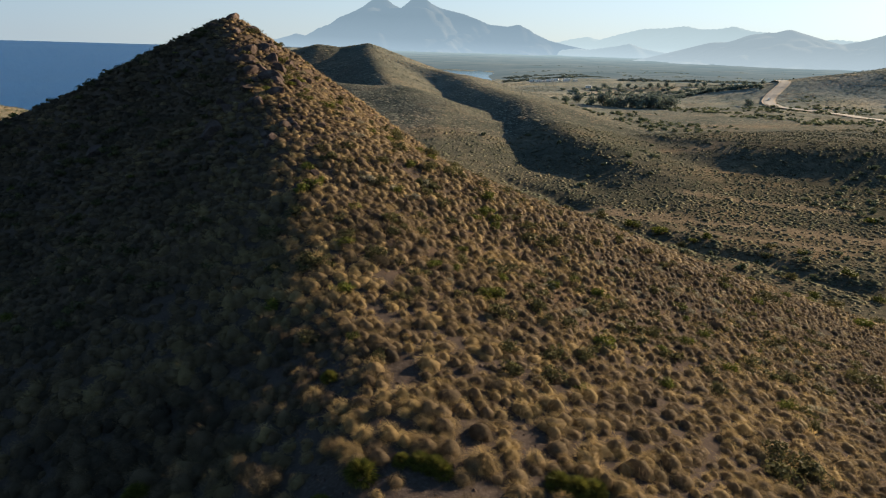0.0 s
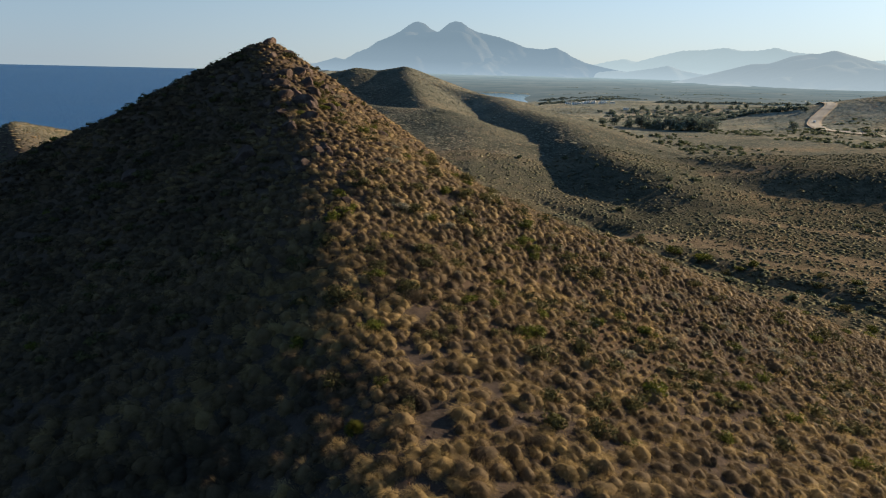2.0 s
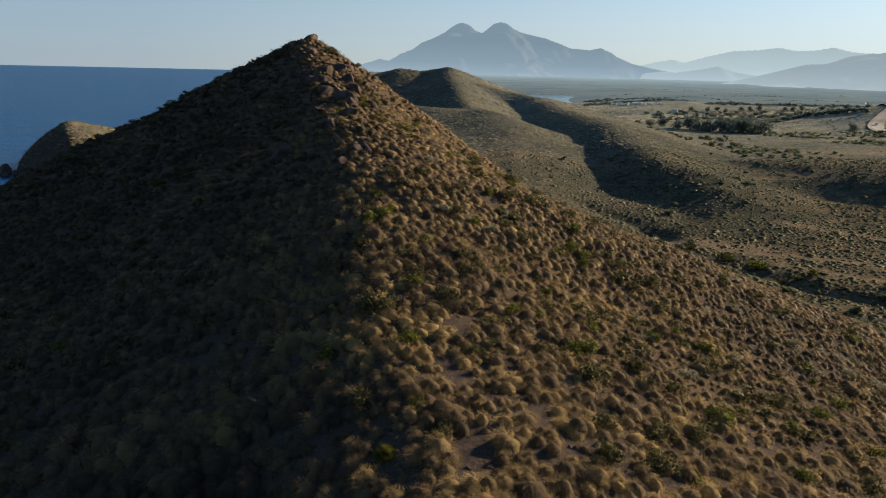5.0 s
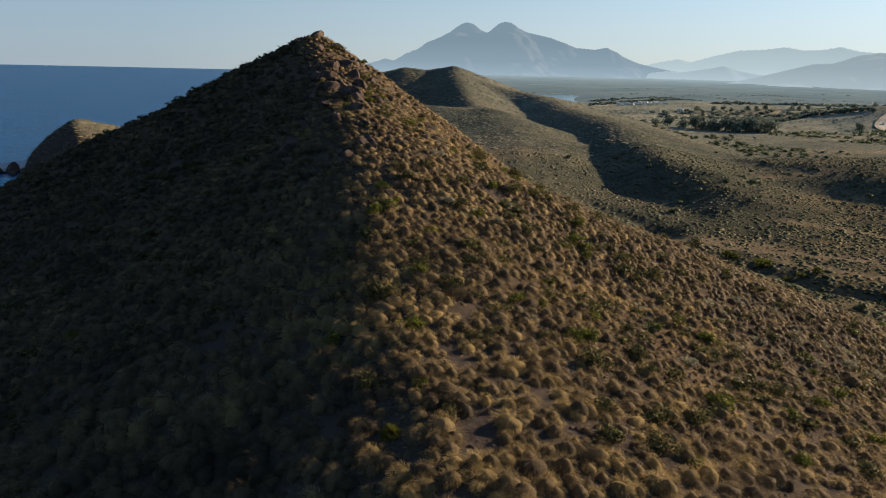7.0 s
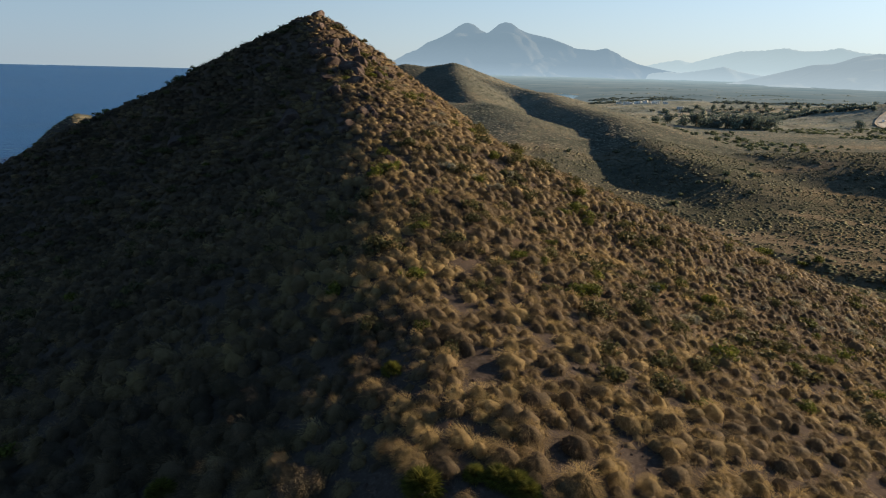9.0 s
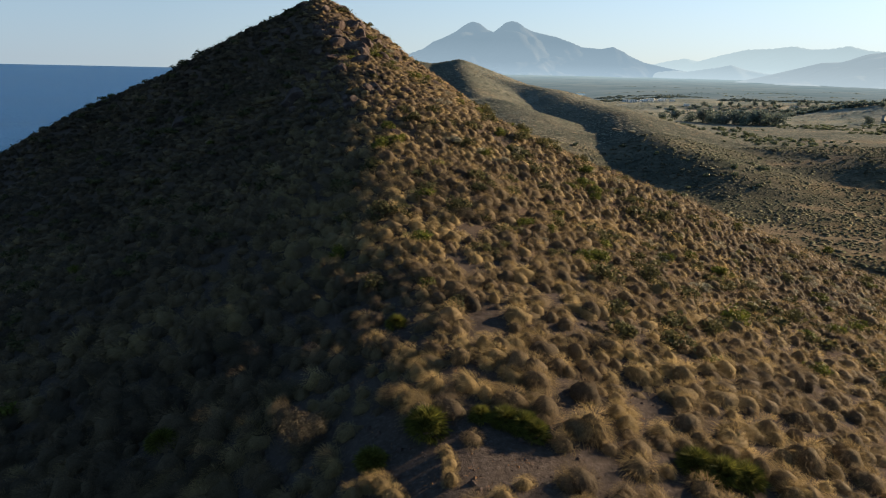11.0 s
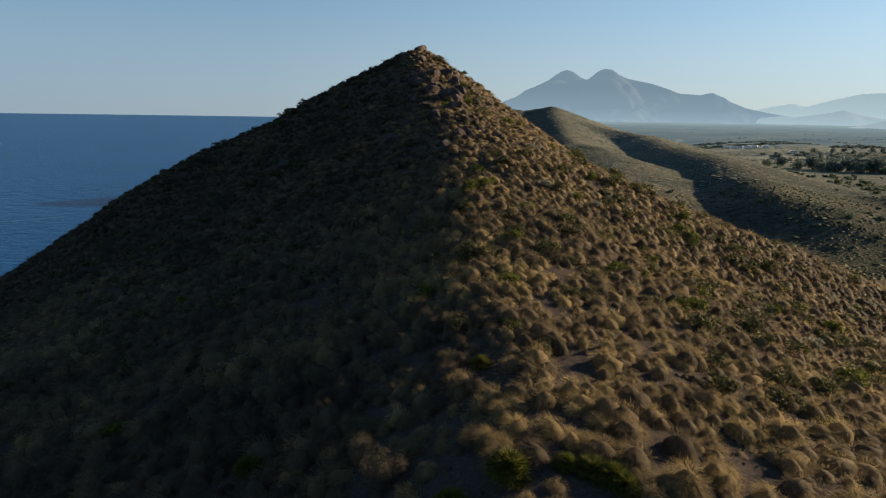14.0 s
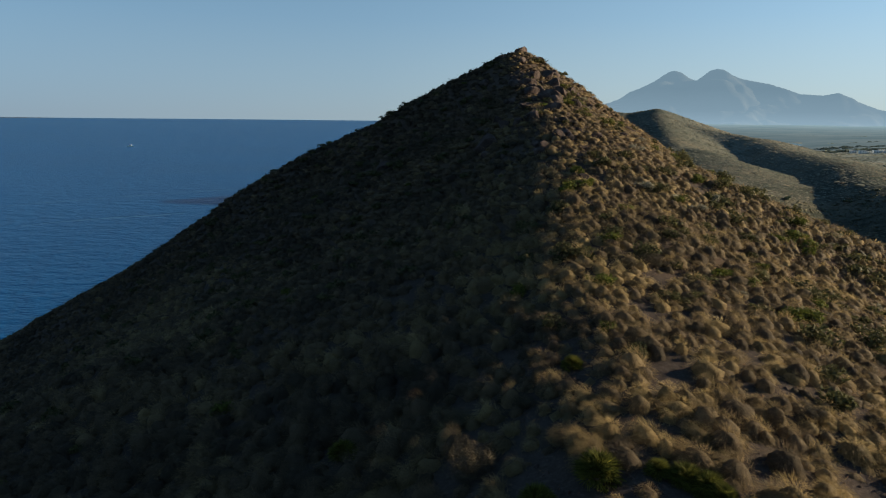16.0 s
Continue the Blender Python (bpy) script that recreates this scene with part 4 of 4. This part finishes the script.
# ---- dwarf fan palms ----
def frond_mesh(span, leaflets):
    v, t = [], []

    def tri(*p):
        t.append(tuple(range(len(v), len(v) + 3)))
        v.extend(p)

    stalk = .27
    tri((-.008, 0, 0), (.008, 0, 0), (0, stalk, .012))
    tri((0, 0, -.012), (.008, 0, 0), (0, stalk, .012))
    for k in range(leaflets):
        a = radians(-span + 2 * span * k / (leaflets - 1))
        ln = .40 * (1 - .25 * (abs(a) / radians(span)) ** 2) * random.uniform(.9, 1.08)
        d = Vector((math.sin(a), math.cos(a), 0))
        s = Vector((d.y, -d.x, 0)) * .014
        c = Vector((0, stalk, .01))
        m = c + d * ln * .55 + Vector((0, 0, .03))
        e = c + d * ln + Vector((0, 0, -.06 + random.uniform(-.02, .02)))
        tri(c, m + s - Vector((0, 0, .02)), m)
        tri(c, m, m - s - Vector((0, 0, .02)))
        tri(m + s - Vector((0, 0, .02)), e, m)
        tri(m, e, m - s - Vector((0, 0, .02)))
    return mesh_of("frond", v, t, FROND)


FRONDS = [frond_mesh(78, 12), frond_mesh(92, 14), frond_mesh(66, 10)]


def make_palm(n, label):
    top = tagged(new("fan_palm"), label, "palm", "dwarf fan palms on the crest")
    bm = bmesh.new()
    bmesh.ops.create_icosphere(bm, subdivisions=2, radius=.17)
    for w in bm.verts:
        w.co *= 1 + .25 * noise.noise(w.co * 9)
        w.co.z = w.co.z * .8 + .05
    part("stem", bm_mesh("stem", bm, BARK), top, "brown fibrous stem base")
    for k in range(n):
        lift = 88 - 72 * (k / n) ** 1.1 + random.uniform(-8, 8)
        m = Matrix.Translation((random.uniform(-.1, .1), random.uniform(-.1, .1), random.uniform(.03, .16))) @ Euler((0, 0, k * 2.4 + random.uniform(-.3, .3))).to_matrix().to_4x4() \
            @ Euler((radians(lift), 0, 0)).to_matrix().to_4x4() @ Euler((radians(random.uniform(-25, 5)), random.uniform(-.5, .5), 0)).to_matrix().to_4x4()
        part("frond", FRONDS[k % 3], top, m=m)
    return top


palm = make_palm(90, "dark green dwarf fan palm clump on bare soil")
planted(palm, 2.6, 14.8, 1.05, 1.15, True)
for px, py, ps in ((1.1, 14.3, .78), (4.15, 15.1, .62), (4.75, 14.85, .76), (5.2, 14.55, .8), (5.4, 14.2, .74), (9.6, 13.3, .95), (10.2, 13.0, 1.0), (10.85, 12.9, .95), (2.6, 21.4, .7), (-5.3, 19.9, .95), (11.3, 20.9, .7)):
    planted(palm, px, py, ps)


# ---- boulders ----
def boulder_mesh(seed):
    r = random.Random(seed)
    bm = bmesh.new()
    bmesh.ops.create_icosphere(bm, subdivisions=3, radius=.62)
    cuts = [(Vector((r.gauss(0, 1), r.gauss(0, 1), r.gauss(0, .8))).normalized(), r.uniform(.30, .46)) for _ in range(11)]
    for w in bm.verts:
        for n, d in cuts:
            over = w.co.dot(n) - d
            if over > 0:
                w.co -= n * over * .92
        w.co += w.co.normalized() * (.05 * noise.noise(w.co * 4 + Vector((seed, 0, 0))) + .02 * noise.noise(w.co * 11))
        w.co.z *= .82
    return bm_mesh("boulder", bm, ROCK)


ROCKS = [boulder_mesh(k) for k in range(7)]
random.seed(9)


def set_rock(x, y, s, label="rough reddish-brown volcanic boulder on the rocky summit"):
    ob = tagged(new("boulder", random.choice(ROCKS)), label, "boulder", "boulders on the summit ridge")
    ob.matrix_basis = Matrix.LocRotScale((x, y, ground_z(x, y) + .02 * s), Euler((random.uniform(-.3, .3), random.uniform(-.3, .3), random.uniform(0, 6.3))),
                                         (s * random.uniform(.85, 1.25), s * random.uniform(.8, 1.1), s * random.uniform(.75, 1.05)))


SUMMIT = [(1.2, 83.0, 1.6), (-.3, 82.2, .6), (2.5, 73, 1.7), (.7, 70.7, 1.6), (2.0, 70.2, 1.7), (4.6, 71.9, 2.1), (5.3, 70, 2.0), (4.0, 74.6, 1.5), (3.9, 65, 2.0), (4.3, 63.7, 1.6), (1.8, 62.8, 1.3), (-.3, 60.7, 1.3), (2.0, 59.3, 1.3),
          (4.2, 60.5, 1.5), (2.4, 58.4, 1.3), (1.0, 59.3, 1.1), (3.0, 51.3, 1.3), (4.0, 52.8, 1.1), (4.7, 53.4, 1.0), (4.9, 52.5, .9), (2.5, 50.7, .9)]
OUTLYING = [(-1.8, 57.9, 2.0), (-12.7, 65.2, 2.0), (19.6, 60.7, 1.0), (9.9, 56.9, .8), (5.4, 45.0, .7), (6.5, 65.9, 1.2), (-2.9, 75.1, 1.3), (3.3, 79.5, 1.6), (5.0, 77.0, 1.5), (6.8, 74.5, 1.4), (8.5, 72.5, 1.1), (2.2, 66.8, 1.3), (3.2, 68.2, 1.4), (0.4, 66.0, 1.1), (1.2, 76.5, 1.2), (7.6, 68, 1.0)]
for sx, sy, ss in SUMMIT + OUTLYING:
    set_rock(sx, sy, ss * 1.1)
for k in range(60):
    sy = random.uniform(50, 84)
    sx = random.gauss(2.4, 2.0 + (84 - sy) * .06)
    set_rock(sx, sy, random.uniform(.4, 1.25))

# loose stones on the bare soil
x, y = sown(-2, 14, 9, 34, .16)
keep = (bare(x, y) > -.6) & (rng.uniform(0, 1, len(x)) < .24)
x, y = x[keep], y[keep]
scatter("loose_stones", "small grey-brown stones on bare trodden soil", "stones", [dome_shape(5, 1, .5, .45, .25) for _ in range(6)], x, y, rng.uniform(.03, .045, len(x)) * np.exp(rng.exponential(.6, len(x)).clip(0, 1.9)), rng.uniform(.6, 1, len(x)), x * 0, ROCK, .0)

# ---- road, valley trees, houses ----
ROAD = [(332, 215), (343, 255), (352, 283), (359, 305), (359.5, 317), (360, 330), (368, 345), (385, 366), (402, 382), (430, 403), (463, 427), (480, 448), (540, 540), (560, 640), (540, 760)]
tagged(new("road_verge", strip("road_verge", ROAD, 9.4, .35, VERGE)), "pale sandy verge along the road", "verge", kind="structure")
tagged(new("road", strip("road", ROAD, 6.6, .55, ASPHALT)), "winding grey asphalt country road", "road", kind="structure")


def make_tree(kind_seed, label):
    r = random.Random(kind_seed)
    top = tagged(new("tree"), label, "tree", "trees in the valley")
    bm = bmesh.new()
    bmesh.ops.create_cone(bm, segments=7, radius1=.035, radius2=.012, depth=.6, matrix=Matrix.Translation((0, 0, .3)))
    for k in range(6):
        a, tip = k * 1.1, Vector((.2 * math.cos(k * 1.1), .2 * math.sin(k * 1.1), .28))
        bmesh.ops.create_cone(bm, segments=5, radius1=.013, radius2=.004, depth=tip.length,
                              matrix=Matrix.Translation(Vector((0, 0, .25 + .04 * k)) + tip / 2) @ tip.to_track_quat("Z", "Y").to_matrix().to_4x4())
    part("trunk", bm_mesh("trunk", bm, BARK), top)
    v, t = leaf_cloud(640, .06, 1.15, .35, 9)
    v[:, 2] = np.maximum(v[:, 2] * .9 - .10, .02)
    part("crown", mesh_of("crown", v, t, TREE), top)
    return top


trees = [make_tree(k, "dark green spreading valley tree") for k in range(3)]
GROVE = [(246, 388, 10), (250, 378, 11), (256, 384, 11), (257, 368, 10), (262, 362, 11), (268, 372, 13), (264, 356, 10), (272, 352, 12), (276, 360, 14), (282, 358, 14), (240, 396, 9), (234, 402, 8), (252, 372, 9), (269, 364, 12), (286, 352, 11), (260, 376, 11), (278, 366, 13), (228, 408, 7), (352, 352, 7), (362, 362, 6)]
ROW = [(352 + 17 * k + 5 * math.sin(k * 2.3), 534 + 1.6 * k + 4 * math.sin(k * 1.7), 6.5 + 2 * math.sin(k * 3.1)) for k in range(14)] + [(430, 300, 8), (425, 292, 7)]
for k, (tx, ty, ts) in enumerate(GROVE + ROW):
    ob = planted(trees[k % 3], tx, ty, ts, random.uniform(.9, 1.1), k < 3)


def make_house(label):
    top = tagged(new("house"), label, "house", "white village houses")
    bm = bmesh.new()
    box_bm(bm, (9, 7, 5.4), (0, 0, 2.5))
    part("wall", bm_mesh("wall", bm, WHITEWASH), top)
    bm = bmesh.new()
    for sx, sy, px, py in ((9.3, .3, 0, 3.5), (9.3, .3, 0, -3.5), (.3, 6.7, 4.5, 0), (.3, 6.7, -4.5, 0)):
        box_bm(bm, (sx, sy, .6), (px, py, 5.4))
    box_bm(bm, (8.7, 6.7, .2), (0, 0, 5.2))
    part("roof", bm_mesh("roof", bm, WHITEWASH), top, "flat whitewashed roof with parapet")
    bm = bmesh.new()
    box_bm(bm, (1.0, .1, 1.2), (0, 0, 0))
    win = bm_mesh("window", bm, DARK)
    for wx, wz in ((-3, 3.9), (0, 3.9), (3, 3.9), (-3, 1.5), (3, 1.5)):
        part("window", win, top, m=Matrix.Translation((wx, -3.52, wz)))
    bm = bmesh.new()
    box_bm(bm, (1.1, .1, 2.1), (0, -3.52, 1.0))
    part("door", bm_mesh("door", bm, BARK), top)
    return top


house = make_house("small white flat-roofed village house on the plain")
VILLAGE = [(450, 858), (459, 866), (468, 860), (474, 870), (482, 862), (489, 872), (495, 860), (486, 880), (464, 880), (504, 868), (338, 540), (452, 884), (515, 862)]
for k, (hx, hy) in enumerate(VILLAGE):
    m = Matrix.LocRotScale((hx, hy, ground_z(hx, hy) - .1), Euler((0, 0, random.uniform(-.6, .3))), None)
    ob = house if k == 0 else copy_thing(house, m)
    ob.matrix_basis = m
    ob.scale = (random.uniform(.7, 1.1), .8, random.uniform(.45, .8)) if hy > 700 else (.6, .5, .4)


def make_car():
    top = tagged(new("car"), "small white car on the country road", "car")
    bm = bmesh.new()
    box_bm(bm, (1.75, 4.2, .65), (0, 0, .65), .15)
    box_bm(bm, (1.5, 2.2, .55), (0, -.2, 1.2), .2)
    part("body", bm_mesh("body", bm, CAR), top)
    bm = bmesh.new()
    box_bm(bm, (1.54, 1.7, .32), (0, -.2, 1.2), .05)
    part("window", bm_mesh("window", bm, DARK), top)
    bm = bmesh.new()
    bmesh.ops.create_cone(bm, cap_ends=True, segments=14, radius1=.32, radius2=.32, depth=.2, matrix=Matrix.Rotation(math.pi / 2, 4, "Y"))
    w = bm_mesh("wheel", bm, RUBBER)
    for wx, wy in ((-.8, 1.3), (.8, 1.3), (-.8, -1.3), (.8, -1.3)):
        part("wheel", w, top, m=Matrix.Translation((wx, wy, .32)))
    top.matrix_basis = pose(394, 374.6, ground_z(394, 374.6) + .5, 0, 0, -46)


make_car()


# ---- boat, wakes and sea rocks ----
def make_boat():
    top = tagged(new("motor_boat"), "small white motor boat under way on the sea", "boat")
    bm = bmesh.new()
    box_bm(bm, (2.6, 9, 1.3), (0, 0, .5))
    for w in bm.verts:
        if w.co.y > 3:
            w.co.x *= .1
        if w.co.z < .3:
            w.co.x *= .7
    part("hull", bm_mesh("hull", bm, WHITEWASH), top)
    bm = bmesh.new()
    box_bm(bm, (1.8, 3, 1.3), (0, -.6, 1.75), .2)
    part("cabin", bm_mesh("cabin", bm, WHITEWASH), top)
    bm = bmesh.new()
    box_bm(bm, (1.84, 2.2, .45), (0, -.6, 1.95))
    part("window", bm_mesh("window", bm, DARK), top)
    top.matrix_basis = pose(-505, 797, .1, 0, 0, -80)


make_boat()


def wake(name, x0, y0, x1, y1, w0, w1, z):
    n = 60
    s = np.linspace(0, 1, n)
    cx, cy = x0 + (x1 - x0) * s, y0 + (y1 - y0) * s + 3 * np.sin(s * 5)
    w = (w0 + (w1 - w0) * s) * (1 + .4 * rng.normal(0, 1, n).clip(-1, 1))
    v = np.concatenate([np.stack([cx, cy - w, 0 * s + z], -1), np.stack([cx, cy + w, 0 * s + z], -1)])
    q = [(i, i + 1, n + i + 1, n + i) for i in range(n - 1)]
    tagged(new(name, mesh_of(name, v, q, FOAM if name == "boat_wake" else SLICK if name == "old_wake" else SHADE_WATER)), "thin calm streak of an old wake on the sea", "wake", kind="structure")


# streaks of earlier boats: from x, y to x, y
STREAKS = [(-250, 276, -150, 398), (-322, 394, -190, 538), (-197, 234, -150, 281)]
wake("boat_wake", -510, 796, -590, 785, .8, .4, .03)
for x0, y0, x1, y1 in STREAKS:
    wake("old_wake", x0, y0, x1, y1, .5, .7, .03)
    wake("dark_streak", x0, y0 - 3, x1, y1 - 4, .9, 1.2, .03)
random.seed(12)
for rx, ry, rs in ((-133, 316, 7), (-138, 314, 4), (-127, 312, 4), (-142, 320, 3), (-131, 309, 3)):
    ob = tagged(new("sea_rock", ROCKS[int(rs) % 7]), "dark sea rock standing in the surf below the headland", "rock", "sea rocks")
    ob.matrix_basis = Matrix.LocRotScale((rx, ry, rs * .15), Euler((0, 0, rs)), (rs, rs, rs * 1.1))
